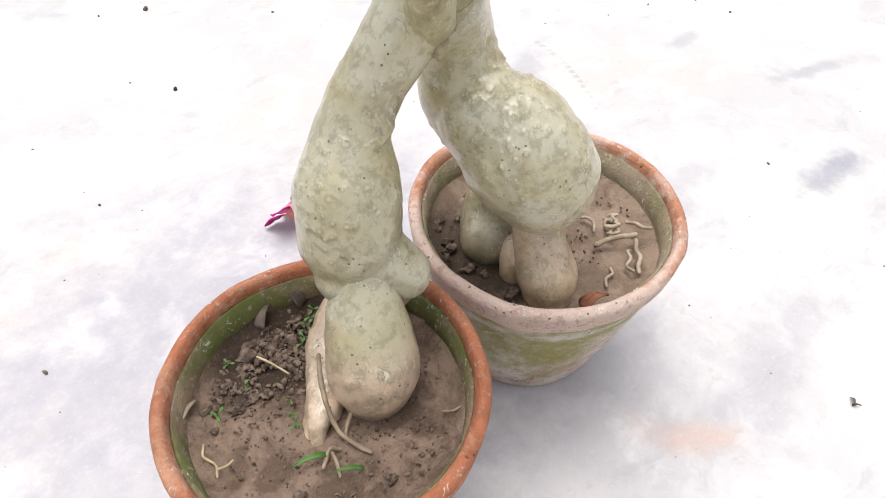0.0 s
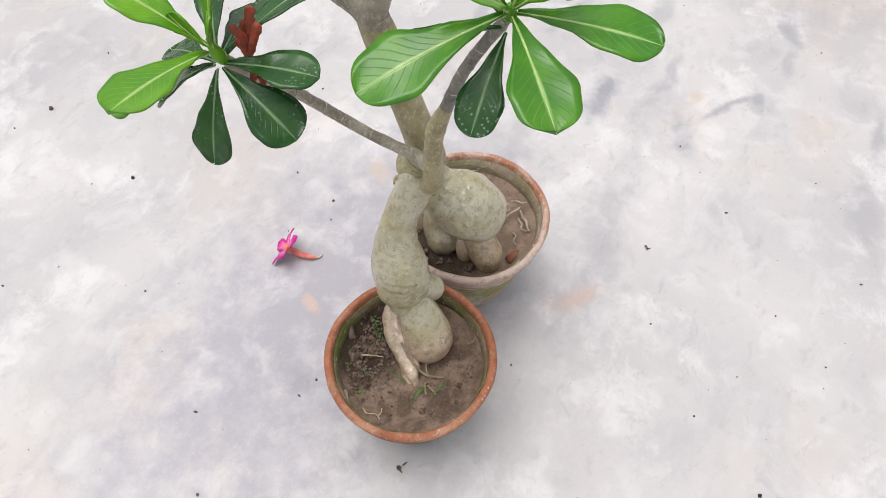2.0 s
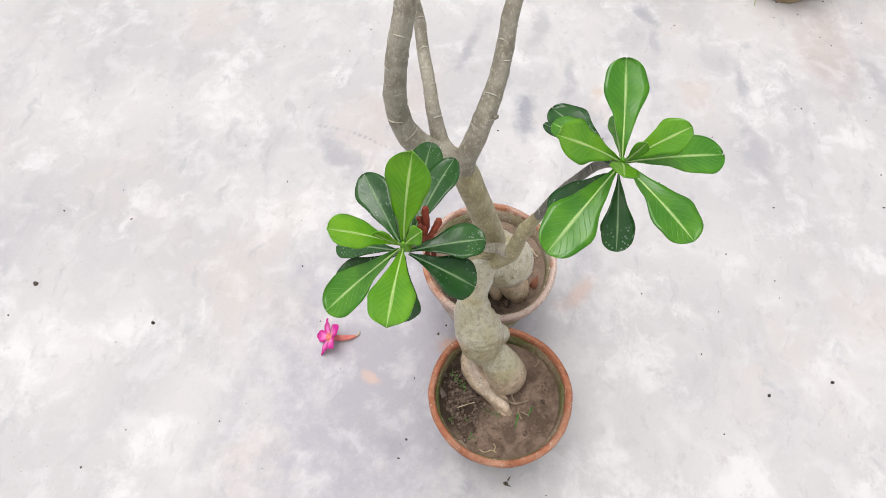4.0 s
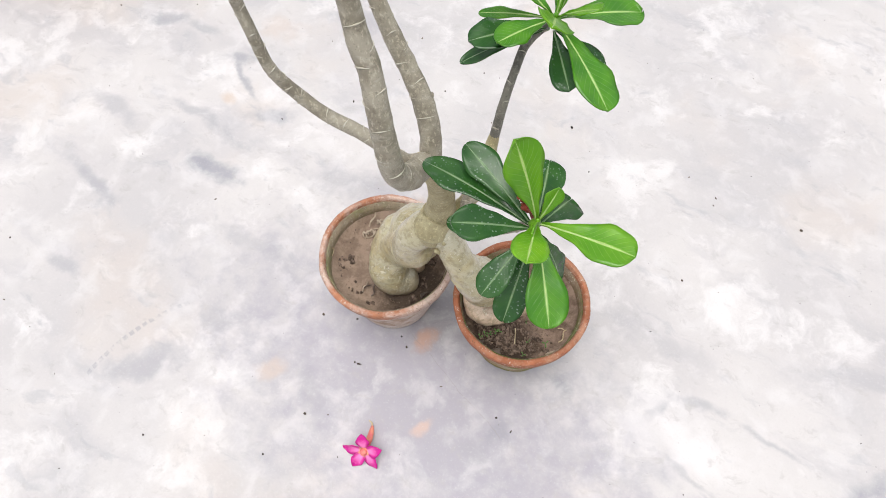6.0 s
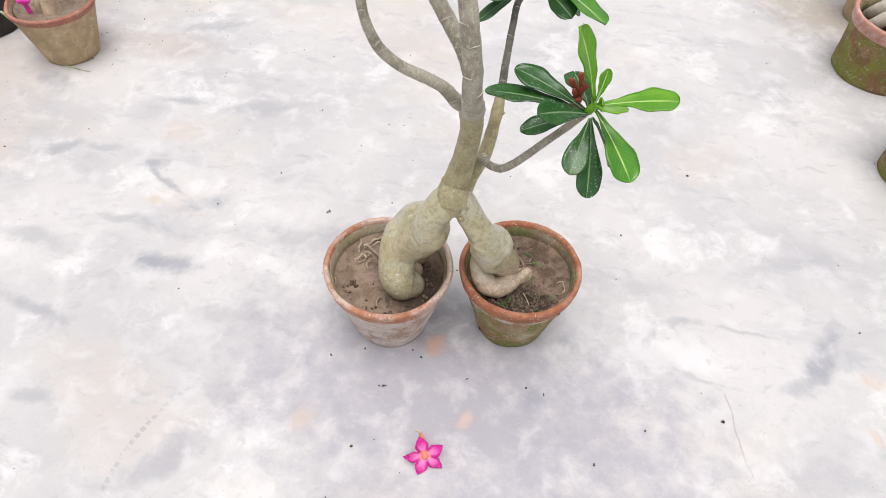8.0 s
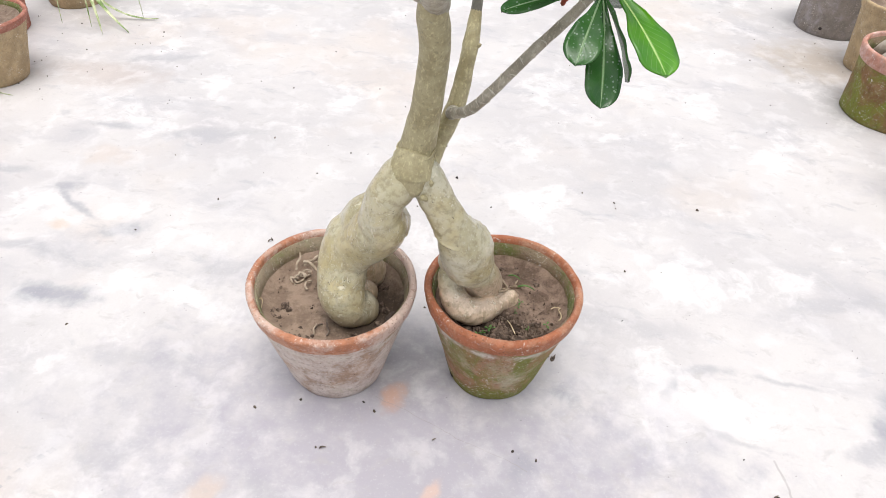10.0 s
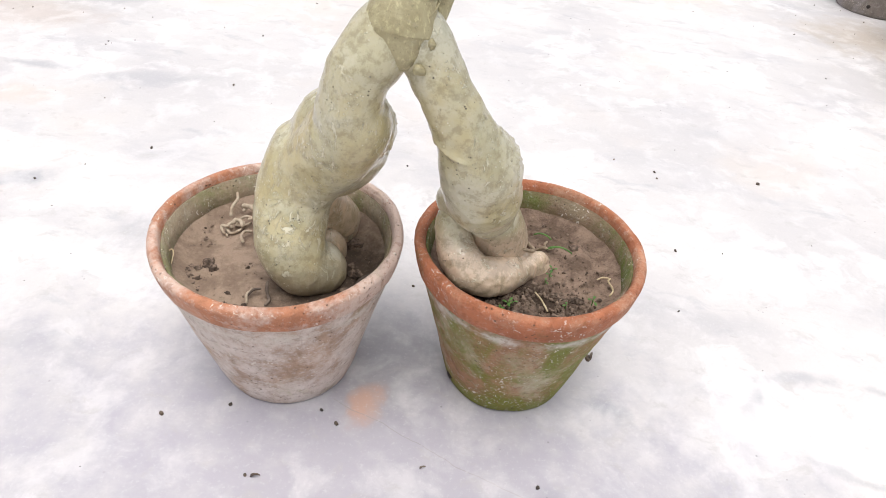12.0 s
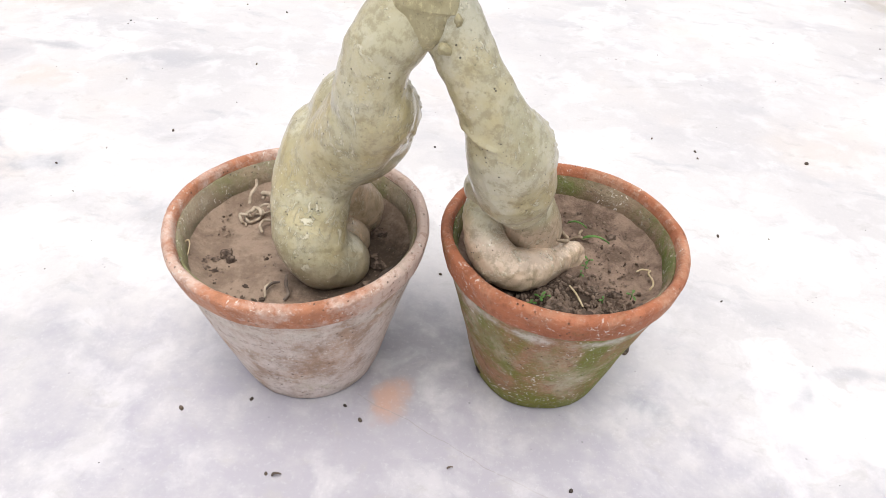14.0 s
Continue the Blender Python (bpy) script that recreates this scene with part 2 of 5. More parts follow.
def caudex(name, low, high, z0, z1, ochre=0.5):
    """Waxy grey-olive skin with silvery sheen put into its colour, ochre patches, flakes, pores and eyed warts; paler
    and pinker towards the roots.
    """
    m = Nodes(name)
    p = m.coords()
    z = m.axis(p, 2)
    edge = m.math("ADD", z, m.math("MULTIPLY", m.math("SUBTRACT", m.noise(34, 5), 0.5), 0.035))
    c = m.mix(m.math("MULTIPLY", m.ramp(m.noise(15, 6, None, 0.62, 0.4), 0.40, 0.64), ochre), high, (0.40, 0.285, 0.085))
    # pale grey patches paint the silvery sky reflection into the skin
    c = m.mix(m.math("MULTIPLY", m.ramp(m.noise(14, 6, m.vmath("ADD", p, (4, 2, 7)), 0.66), 0.43, 0.64), 0.55), c, (0.52, 0.50, 0.40))
    c = m.mix(m.math("MULTIPLY", m.ramp(m.noise(22, 6, m.vmath("ADD", p, (1, 6, 4)), 0.65), 0.50, 0.66), 0.38), c, (0.26, 0.235, 0.125))
    foot = m.mix(m.ramp(m.noise(30, 6, None, 0.65), 0.36, 0.66), low, tuple(v * 0.74 for v in low))
    streak = m.ramp(m.noise(120, 5, m.scaled(1, 1, 0.12), 0.6), 0.56, 0.68)
    foot = m.mix(m.math("MULTIPLY", streak, 0.5), foot, tuple(min(0.8, v * 1.35) for v in low))
    c = m.mix(m.ramp(edge, z0, z1), foot, c)
    c = m.mix(m.math("MULTIPLY", m.ramp(m.noise(95, 7, None, 0.72), 0.47, 0.62), 0.5), c, (0.20, 0.165, 0.085))
    # torn pale flakes in patches
    patch = m.ramp(m.noise(24, 4, m.vmath("ADD", p, (6, 1, 2))), 0.48, 0.60)
    flake = m.math("MULTIPLY", m.ramp(m.noise(120, 6, m.scaled(1.0, 1.0, 0.6), 0.68, 1.6), 0.55, 0.60), patch)
    fleck = m.math("MAXIMUM", flake, m.math("MULTIPLY", m.ramp(m.cells(260), 0.24, 0.14), m.ramp(m.noise(45, 3), 0.54, 0.62)))
    c = m.mix(m.math("MULTIPLY", fleck, 0.75), c, (0.66, 0.62, 0.47))
    pore = m.math("MULTIPLY", m.ramp(m.cells(170, m.vmath("ADD", p, (0.31, 0.7, 0.13))), 0.15, 0.08), m.ramp(m.noise(40, 3), 0.50, 0.60))
    c = m.mix(m.math("MULTIPLY", pore, 0.9), c, (0.045, 0.032, 0.018))
    w = m.n.new("ShaderNodeAttribute")
    w.attribute_name = "wart"
    w = w.outputs["Fac"]
    c = m.mix(m.math("MULTIPLY", m.ramp(m.math("ABSOLUTE", m.math("SUBTRACT", w, 0.56)), 0.16, 0.05), 0.28), c, (0.24, 0.19, 0.085))
    c = m.mix(m.math("MULTIPLY", m.ramp(w, 0.74, 0.88), 0.35), c, (0.62, 0.57, 0.40))
    h = m.math("ADD", m.math("MULTIPLY", m.noise(330, 5, m.scaled(1, 1, 0.7), 0.65), 0.45), m.math("MULTIPLY", m.noise(60, 5, None, 0.6), 1.5))
    h = m.math("ADD", h, m.math("SUBTRACT", m.math("MULTIPLY", fleck, 0.8), m.math("MULTIPLY", pore, 1.6)))
    m.bsdf.inputs["Coat Weight"].default_value, m.bsdf.inputs["Coat Roughness"].default_value = 0.8, 0.2
    rough = m.math("ADD", 0.20, m.math("MULTIPLY", m.noise(60, 5), 0.32))
    return m.done(c, rough, h, 0.0009, 0.9, 0.5)


def bark(name, a, b, ring):
    """Grey-brown branch skin with pale leaf scars."""
    m = Nodes(name)
    c = m.mix(m.ramp(m.noise(40, 5), 0.4, 0.62), a, b)
    c = m.mix(m.math("MULTIPLY", m.ramp(m.noise(260, 5, m.scaled(1, 1, 0.5), 0.7), 0.5, 0.68), 0.5), c, tuple(min(0.7, v * 1.8) for v in a))
    c = m.mix(m.math("MULTIPLY", m.ramp(m.noise(180, 4, None, 0.7), 0.56, 0.7), 0.5), c, tuple(v * 0.5 for v in b))
    c = m.mix(m.math("MULTIPLY", m.ramp(m.noise(75, 3, m.scaled(1, 1, 2.6)), 0.60, 0.66), ring), c, (0.55, 0.52, 0.45))
    pore = m.ramp(m.cells(320), 0.2, 0.08)
    c = m.mix(m.math("MULTIPLY", pore, 0.35), c, (0.09, 0.07, 0.04))
    h = m.math("ADD", m.noise(300, 5), m.math("MULTIPLY", m.noise(75, 3, m.scaled(1, 1, 2.6)), 0.8))
    return m.done(c, 0.5, h, 0.0010, 0.8, 0.4)


def clay(name, fired, chalk, moss, w_chalk, w_moss, line=None, foot=0.0, mossy=None, limed=None):
    """Weathered terracotta with lime bloom and moss, a lime line at the height given, and moss round the foot."""
    m = Nodes(name)
    p = m.coords()
    z = m.axis(p, 2)
    fine = m.math("MULTIPLY", m.math("SUBTRACT", m.noise(190, 6, None, 0.75), 0.5), 0.22)

    def field(scale, off, warp=0.4):
        return m.math("ADD", m.noise(scale, 7, m.vmath("ADD", m.scaled(1, 1, 0.85), off), 0.62, warp), fine)

    c = m.mix(m.ramp(field(30, (0, 0, 0)), 0.30, 0.70), fired, tuple(v * 0.70 for v in fired))
    white = field(16, (4, 1, 8))
    if limed is not None:
        white = m.math("ADD", white, m.math("MULTIPLY", m.ramp(m.vmath("DOT_PRODUCT", p, (limed[0], limed[1], 0)), limed[2], limed[3]), limed[4]))
    c = m.mix(m.math("MULTIPLY", m.ramp(white, 0.62 - 0.32 * w_chalk, 0.86 - 0.32 * w_chalk), 0.85), c, chalk)
    c = m.mix(m.math("MULTIPLY", m.ramp(field(40, (9, 1, 2)), 0.64 - 0.2 * w_chalk, 0.80 - 0.2 * w_chalk), 0.35), c, tuple(min(0.8, 1.12 * v) for v in chalk))
    green = field(13, (2.2, 5.1, 0.7))
    if mossy is not None:
        green = m.math("ADD", green, m.math("MULTIPLY", m.ramp(m.vmath("DOT_PRODUCT", p, (mossy[0], mossy[1], 0)), mossy[2], mossy[3]), mossy[4]))
    if foot:
        green = m.math("ADD", green, m.math("MULTIPLY", m.ramp(z, 0.05, 0.005), foot))
    c = m.mix(m.math("MULTIPLY", m.ramp(green, 0.70 - 0.32 * w_moss, 0.92 - 0.32 * w_moss), 0.85), c, moss)
    c = m.mix(m.math("MULTIPLY", m.ramp(m.noise(60, 6, m.vmath("ADD", p, (3, 3, 1)), 0.7), 0.56, 0.72), 0.5 * w_moss), c, tuple(v * 0.55 for v in moss))
    c = m.mix(m.math("MULTIPLY", m.ramp(field(24, (5, 2, 6)), 0.56, 0.74), 0.4), c, (0.20, 0.145, 0.095))
    if line is not None:
        d = m.math("ABSOLUTE", m.math("SUBTRACT", z, line))
        d = m.math("ADD", d, m.math("MULTIPLY", m.math("SUBTRACT", m.noise(26, 7, None, 0.7), 0.5), 0.045))
        c = m.mix(m.math("MULTIPLY", m.ramp(d, 0.010, -0.004), 0.85), c, (0.60, 0.55, 0.49))
    c = m.mix(m.math("MULTIPLY", m.ramp(m.noise(110, 6, m.vmath("ADD", p, (1, 9, 3)), 0.75), 0.52, 0.62), 0.40), c, tuple(v * 0.5 for v in fired))
    c = m.mix(m.math("MULTIPLY", m.ramp(m.noise(150, 8, m.vmath("ADD", p, (7, 1, 3)), 0.75), 0.54, 0.66), 0.36), c, tuple(min(0.75, 0.6 * v + 0.28) for v in chalk))
    chip = m.math("MULTIPLY", m.ramp(m.noise(210, 4, m.vmath("ADD", p, (2, 8, 5)), 0.6, 0.8), 0.60, 0.64), m.ramp(m.noise(26, 4, m.vmath("ADD", p, (6, 6, 1))), 0.50, 0.60))
    c = m.mix(m.math("MULTIPLY", chip, 0.75), c, (0.66, 0.60, 0.53))
    spot = m.math("MULTIPLY", m.ramp(m.cells(150), 0.20, 0.10), m.ramp(m.noise(34, 3), 0.5, 0.60))
    c = m.mix(m.math("MULTIPLY", spot, 0.7), c, (0.07, 0.055, 0.04))
    h = m.math("ADD", m.noise(70, 8, None, 0.68), m.math("MULTIPLY", m.noise(420, 3), 0.35))
    h = m.math("SUBTRACT", h, m.math("MULTIPLY", spot, 0.6))
    return m.done(c, 0.8, h, 0.0034, 1.0, 0.3)


def soil(name, dry, dark, damp_shade=None, crumbly=1.0):
    """Earth: silt with darker patches and, where given, a dark area (x, y, reach): damp crumbs in one pot, painted leg
    shade in the other.
    """
    m = Nodes(name)
    p = m.coords()
    c = m.mix(m.ramp(m.noise(26, 9, None, 0.72, 0.3), 0.40, 0.60), dry, dark)
    if damp_shade is not None:
        d = m.vmath("DISTANCE", m.vmath("MULTIPLY", p, (1, 1, 0)), (damp_shade[0], damp_shade[1], 0.0))
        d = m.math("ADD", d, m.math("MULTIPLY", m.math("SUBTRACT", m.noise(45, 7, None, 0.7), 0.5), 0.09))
        c = m.mix(m.math("MULTIPLY", m.ramp(d, damp_shade[2], damp_shade[2] * 0.5), 0.95), c, tuple(v * 0.36 for v in dark))
    c = m.mix(m.math("MULTIPLY", m.ramp(m.noise(320, 6, None, 0.7), 0.52, 0.70), 0.22), c, tuple(v * 1.4 for v in dry))
    c = m.mix(m.math("MULTIPLY", m.ramp(m.noise(150, 6, m.vmath("ADD", p, (3, 1, 0)), 0.7), 0.56, 0.70), 0.55), c, tuple(v * 0.45 for v in dark))
    h = m.math("ADD", m.noise(60, 8, None, 0.62), m.math("MULTIPLY", m.noise(240, 5, None, 0.7), 0.35 * crumbly))
    return m.done(c, 0.9, h, 0.0040, 0.8, 0.2)


def crumb(name, a, b):
    m = Nodes(name)
    c = m.mix(m.island(), a, b)
    c = m.mix(m.ramp(m.noise(140, 4), 0.4, 0.7), c, a)
    return m.done(c, 0.95, m.noise(180, 4), 0.0012, 0.7, 0.15)


def foliage(name, base, pale, vein, spots=0.0, gloss=0.32):
    """Leaf skin: a paler centre, side veins that curve off the midrib, and blotches. UV: x along, y across."""
    m = Nodes(name)
    uv = m.coords("UV")
    u, v = m.axis(uv, 0), m.math("ABSOLUTE", m.math("SUBTRACT", m.axis(uv, 1), 0.5))
    c = m.mix(m.ramp(m.noise(30, 4), 0.35, 0.7), base, pale)
    c = m.mix(m.math("MULTIPLY", m.rand(), 0.35), c, tuple(x * 0.7 for x in base))
    side = m.math("FRACT", m.math("MULTIPLY", m.math("SUBTRACT", u, m.math("MULTIPLY", v, 0.5)), 13.0))
    side = m.ramp(m.math("ABSOLUTE", m.math("SUBTRACT", side, 0.5)), 0.08, 0.01)
    side = m.math("MULTIPLY", side, m.ramp(v, 0.48, 0.25))
    c = m.mix(m.math("MULTIPLY", side, 0.05 if spots else 0.16), c, vein)
    c = m.mix(m.math("MULTIPLY", m.ramp(v, 0.05, 0.012), m.ramp(u, 1.0, 0.7)), c, vein)
    if spots:
        d = m.math("MULTIPLY", m.ramp(m.cells(260), 0.30, 0.16), m.ramp(m.noise(22, 3), 0.42, 0.6))
        c = m.mix(m.math("MULTIPLY", d, spots), c, (0.30, 0.40, 0.30))
        c = m.mix(m.math("MULTIPLY", m.ramp(m.noise(40, 5), 0.58, 0.74), spots * 0.4), c, (0.24, 0.31, 0.24))
    h = m.math("ADD", m.math("MULTIPLY", side, -0.12 if spots else -0.4), m.math("MULTIPLY", m.noise(70, 3), 0.5))
    mat = m.done(c, gloss, h, 0.0008, 0.6, 0.5)
    tr = m.n.new("ShaderNodeBsdfTranslucent")
    m.put(tr.inputs["Color"], m.mix(0.5, c, pale))
    mixer = m.n.new("ShaderNodeMixShader")
    mixer.inputs[0].default_value = 0.22
    m.l.new(m.bsdf.outputs[0], mixer.inputs[1])
    m.l.new(tr.outputs[0], mixer.inputs[2])
    m.l.new(mixer.outputs[0], m.n["Material Output"].inputs["Surface"])
    return mat


def plain(name, a, b, scale=60, rough=0.7, depth=0.0006):
    m = Nodes(name)
    return m.done(m.mix(m.ramp(m.noise(scale, 4), 0.35, 0.66), a, b), rough, m.noise(scale * 3, 3), depth, 0.6, 0.35)


def petal_skin():
    m = Nodes("pink_petal")
    uv = m.coords("UV")
    u, v = m.axis(uv, 0), m.math("ABSOLUTE", m.math("SUBTRACT", m.axis(uv, 1), 0.5))
    edge = m.math("MAXIMUM", m.ramp(u, 0.2, 0.8), m.ramp(v, 0.08, 0.4))
    c = m.mix(edge, (0.80, 0.22, 0.50), (0.50, 0.008, 0.22))
    c = m.mix(m.ramp(u, 0.22, 0.05), c, (0.80, 0.45, 0.20))
    c = m.mix(m.math("MULTIPLY", m.ramp(m.noise(160, 3), 0.5, 0.7), 0.25), c, (0.85, 0.25, 0.5))
    return m.done(c, 0.5, m.noise(200, 3), 0.0006, 0.6, 0.3)


CONCRETE = concrete()
SKIN_A = caudex("caudex_skin_pinkish_foot", (0.58, 0.44, 0.315), (0.45, 0.41, 0.265), 0.208, 0.236, 0.38)
SKIN_B = caudex("caudex_skin_olive", (0.36, 0.30, 0.20), (0.44, 0.40, 0.255), 0.17, 0.215, 0.45)
SKIN_FOOT = caudex("root_foot_skin_tan", (0.56, 0.42, 0.28), (0.40, 0.30, 0.13), 0.235, 0.26, 0.4)
ROOT = plain("pale_root_skin", (0.36, 0.28, 0.19), (0.22, 0.165, 0.11), 70, 0.7, 0.001)
PALE_ROOT = plain("pale_grey_root_skin", (0.50, 0.45, 0.38), (0.36, 0.31, 0.25), 40, 0.5, 0.001)
TRUNK = bark("olive_trunk_bark", (0.37, 0.325, 0.19), (0.28, 0.24, 0.13), 0.10)
BARK = bark("grey_branch_bark", (0.335, 0.305, 0.24), (0.225, 0.20, 0.15), 0.20)
TWIG_BARK = bark("dark_grey_twig_bark", (0.185, 0.175, 0.145), (0.105, 0.10, 0.085), 0.15)
SCAR = plain("pale_leaf_scar", (0.50, 0.475, 0.40), (0.38, 0.35, 0.28), 120, 0.7)
POT_A = clay("mossy_terracotta", (0.37, 0.20, 0.115), (0.46, 0.41, 0.29), (0.145, 0.17, 0.022), 0.58, 0.80, 0.157, 0.18, (0.9, 0.3, 0.12, 0.22, 0.08))
RIM_A = clay("orange_terracotta_rim", (0.43, 0.155, 0.078), (0.50, 0.30, 0.20), (0.17, 0.125, 0.055), 0.42, 0.42)
POT_B = clay("chalky_terracotta", (0.45, 0.31, 0.225), (0.64, 0.57, 0.53), (0.27, 0.26, 0.075), 0.80, 0.46, 0.150, 0.0, (0.7, 0.7, -0.02, 0.04, 0.20))
RIM_B = clay("worn_terracotta_rim", (0.47, 0.20, 0.11), (0.60, 0.48, 0.41), (0.28, 0.24, 0.18), 0.52, 0.35, None, 0.0, None, (0.95, 0.3, -0.06, 0.02, 0.34))
INNER = clay("algae_stained_clay", (0.23, 0.155, 0.10), (0.27, 0.225, 0.15), (0.075, 0.105, 0.016), 0.35, 0.95)
INNER_B = clay("silt_stained_clay", (0.28, 0.215, 0.145), (0.31, 0.275, 0.20), (0.15, 0.16, 0.055), 0.45, 0.85)
TAN = clay("tan_clay", (0.47, 0.345, 0.20), (0.52, 0.41, 0.26), (0.36, 0.29, 0.14), 0.4, 0.2)
RED_RIM = clay("dusty_red_clay_rim", (0.42, 0.17, 0.12), (0.46, 0.27, 0.20), (0.30, 0.2, 0.12), 0.3, 0.1)
GREEN_POT = clay("green_moss_clay", (0.24, 0.13, 0.06), (0.34, 0.32, 0.14), (0.165, 0.195, 0.028), 0.4, 0.98)
PINK_RIM = clay("pink_clay_rim", (0.55, 0.27, 0.20), (0.60, 0.42, 0.37), (0.35, 0.3, 0.16), 0.5, 0.1)
GREY_POT = clay("grey_clay", (0.27, 0.23, 0.20), (0.34, 0.31, 0.31), (0.2, 0.18, 0.14), 0.5, 0.2)
SOIL_A = soil("brown_garden_soil", (0.245, 0.172, 0.128), (0.115, 0.078, 0.056), (0.180, -0.058, 0.085))
# the leg's drop shadow is put into the silt colour round its foot
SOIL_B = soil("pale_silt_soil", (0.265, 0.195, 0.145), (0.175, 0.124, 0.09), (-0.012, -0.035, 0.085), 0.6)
SOIL_FAR = soil("dry_pot_soil", (0.25, 0.19, 0.145), (0.16, 0.115, 0.088))
CLOD = crumb("soil_clod", (0.20, 0.145, 0.11), (0.05, 0.036, 0.028))
GRIT = crumb("floor_grit", (0.035, 0.03, 0.028), (0.16, 0.12, 0.09))
DRY = plain("dry_grey_root", (0.40, 0.33, 0.25), (0.27, 0.21, 0.15), 80, 0.85, 0.001)
STRAW = plain("straw", (0.52, 0.43, 0.28), (0.38, 0.29, 0.17), 90, 0.8)
RUST = plain("rust_red_leaf", (0.26, 0.10, 0.05), (0.16, 0.06, 0.035), 60, 0.6, 0.001)
DEAD = plain("dead_brown_leaf", (0.15, 0.115, 0.09), (0.07, 0.052, 0.042), 70, 0.85, 0.001)
DRIED = plain("dried_red_flower", (0.34, 0.055, 0.03), (0.20, 0.05, 0.025), 120, 0.6, 0.0012)
LEAF_NEW = foliage("young_leaf_green", (0.10, 0.31, 0.008), (0.19, 0.43, 0.016), (0.45, 0.62, 0.17), 0, 0.30)
LEAF_MID = foliage("leaf_green", (0.05, 0.21, 0.008), (0.11, 0.32, 0.014), (0.36, 0.54, 0.18), 0, 0.28)
LEAF_OLD = foliage("old_dark_leaf", (0.018, 0.080, 0.014), (0.038, 0.125, 0.022), (0.17, 0.28, 0.11), 0.6, 0.24)
RIB_PALE = plain("pale_midrib", (0.40, 0.54, 0.20), (0.32, 0.46, 0.15), 90, 0.5)
RIB_DARK = plain("grey_midrib", (0.20, 0.30, 0.15), (0.14, 0.23, 0.11), 90, 0.5)
WEED = plain("weed_green", (0.045, 0.13, 0.02), (0.10, 0.20, 0.045), 90, 0.5)
STRAP = plain("variegated_strap_leaf", (0.55, 0.57, 0.36), (0.15, 0.24, 0.06), 38, 0.5)
PLASTER = plain("weathered_plaster", (0.50, 0.48, 0.45), (0.38, 0.36, 0.33), 3, 0.9, 0.002)
PETAL = petal_skin()
TUBE = plain("coral_flower_tube", (0.70, 0.27, 0.17), (0.62, 0.14, 0.15), 60, 0.5)
MAGENTA = plain("magenta_tag", (0.75, 0.05, 0.42), (0.60, 0.03, 0.32), 40, 0.45)
DARK_POT = plain("dark_brown_clay", (0.045, 0.035, 0.03), (0.025, 0.02, 0.018), 40, 0.8)


# ---- mesh helpers ----
def thing(name, at, label, category, group="", kind=""):
    ob = new(name)
    ob.location = at
    return tagged(ob, label, category, group, kind)


def mesh_of(name, bm, *mats, smooth=True):
    me = bpy.data.meshes.new(name)
    bmesh.ops.recalc_face_normals(bm, faces=bm.faces[:])
    bm.to_mesh(me)
    bm.free()
    for f in me.polygons:
        f.use_smooth = smooth
    for mt in mats:
        me.materials.append(mt)
    return me


def part(name, bm, material, parent, label="", smooth=True):
    """Link a bmesh, in world places, as one mesh under a thing."""
    mats = material if isinstance(material, tuple) else (material,)
    ob = new(name, mesh_of(name, bm, *mats, smooth=smooth) if isinstance(bm, bmesh.types.BMesh) else bm)
    if parent is not None:
        ob.parent = parent
        up, off = parent, Vector()
        while up is not None:
            off += up.location
            up = up.parent
        ob.location = -off
    return tagged(ob, label)


def spline(pts, n):
    """Catmull-Rom through rows of numbers, n steps a span."""
    p = np.array(pts, float)
    p = np.vstack([2 * p[0] - p[1], p, 2 * p[-1] - p[-2]])
    out = []
    for i in range(1, len(p) - 2):
        for k in range(n):
            t = k / n
            a, b, c, d = p[i - 1], p[i], p[i + 1], p[i + 2]
            out.append(0.5 * (2 * b + (c - a) * t + (2 * a - 5 * b + 4 * c - d) * t * t + (3 * b - a - 3 * c + d) * t**3))
    out.append(p[-2])
    return np.array(out)


def sweep(bm, pts, segs=16, steps=6, caps=True, wave=0.0, freq=30.0, rings=0.0):
    """A round tube along rows of x, y, z, radius, with domed ends, uneven by wave, ringed by rings."""
    q = spline(pts, steps)
    q[:, 3] = q[:, 3].clip(0.0004)
    if caps:
        head, tail = [], []
        d0, d1 = q[0, :3] - q[1, :3], q[-1, :3] - q[-2, :3]
        d0, d1 = d0 / np.linalg.norm(d0), d1 / np.linalg.norm(d1)
        for a in (80, 60, 40, 20):
            s, c = math.sin(radians(a)), math.cos(radians(a))
            head.append([*(q[0, :3] + d0 * q[0, 3] * s), q[0, 3] * c])
            tail.append([*(q[-1, :3] + d1 * q[-1, 3] * s), q[-1, 3] * c])
        q = np.vstack([head, q, tail[::-1]])
    up, loops = None, []
    for i in range(len(q)):
        d = Vector(q[min(i + 1, len(q) - 1), :3] - q[max(i - 1, 0), :3]).normalized()
        if up is None:
            up = d.orthogonal().normalized()
        up = (up - d * up.dot(d)).normalized()
        side = d.cross(up)
        c, r, ring = Vector(q[i, :3]), q[i, 3], []
        if rings and i % 5 == 2:
            r *= 1 + rings
        for k in range(segs):
            a = 2 * math.pi * k / segs
            way = up * math.cos(a) + side * math.sin(a)
            v = c + way * r
            if wave:
                v += way * r * wave * (noise.noise(v * freq) + 0.5 * noise.noise(v * freq * 2.7))
            ring.append(bm.verts.new(v))
        loops.append(ring)
    for a, b in zip(loops, loops[1:]):
        for k in range(segs):
            bm.faces.new((a[k], a[(k + 1) % segs], b[(k + 1) % segs], b[k]))
    bm.faces.new(loops[0][::-1])
    bm.faces.new(loops[-1])
    return bm


def tube(pts, **kw):
    return sweep(bmesh.new(), pts, **kw)


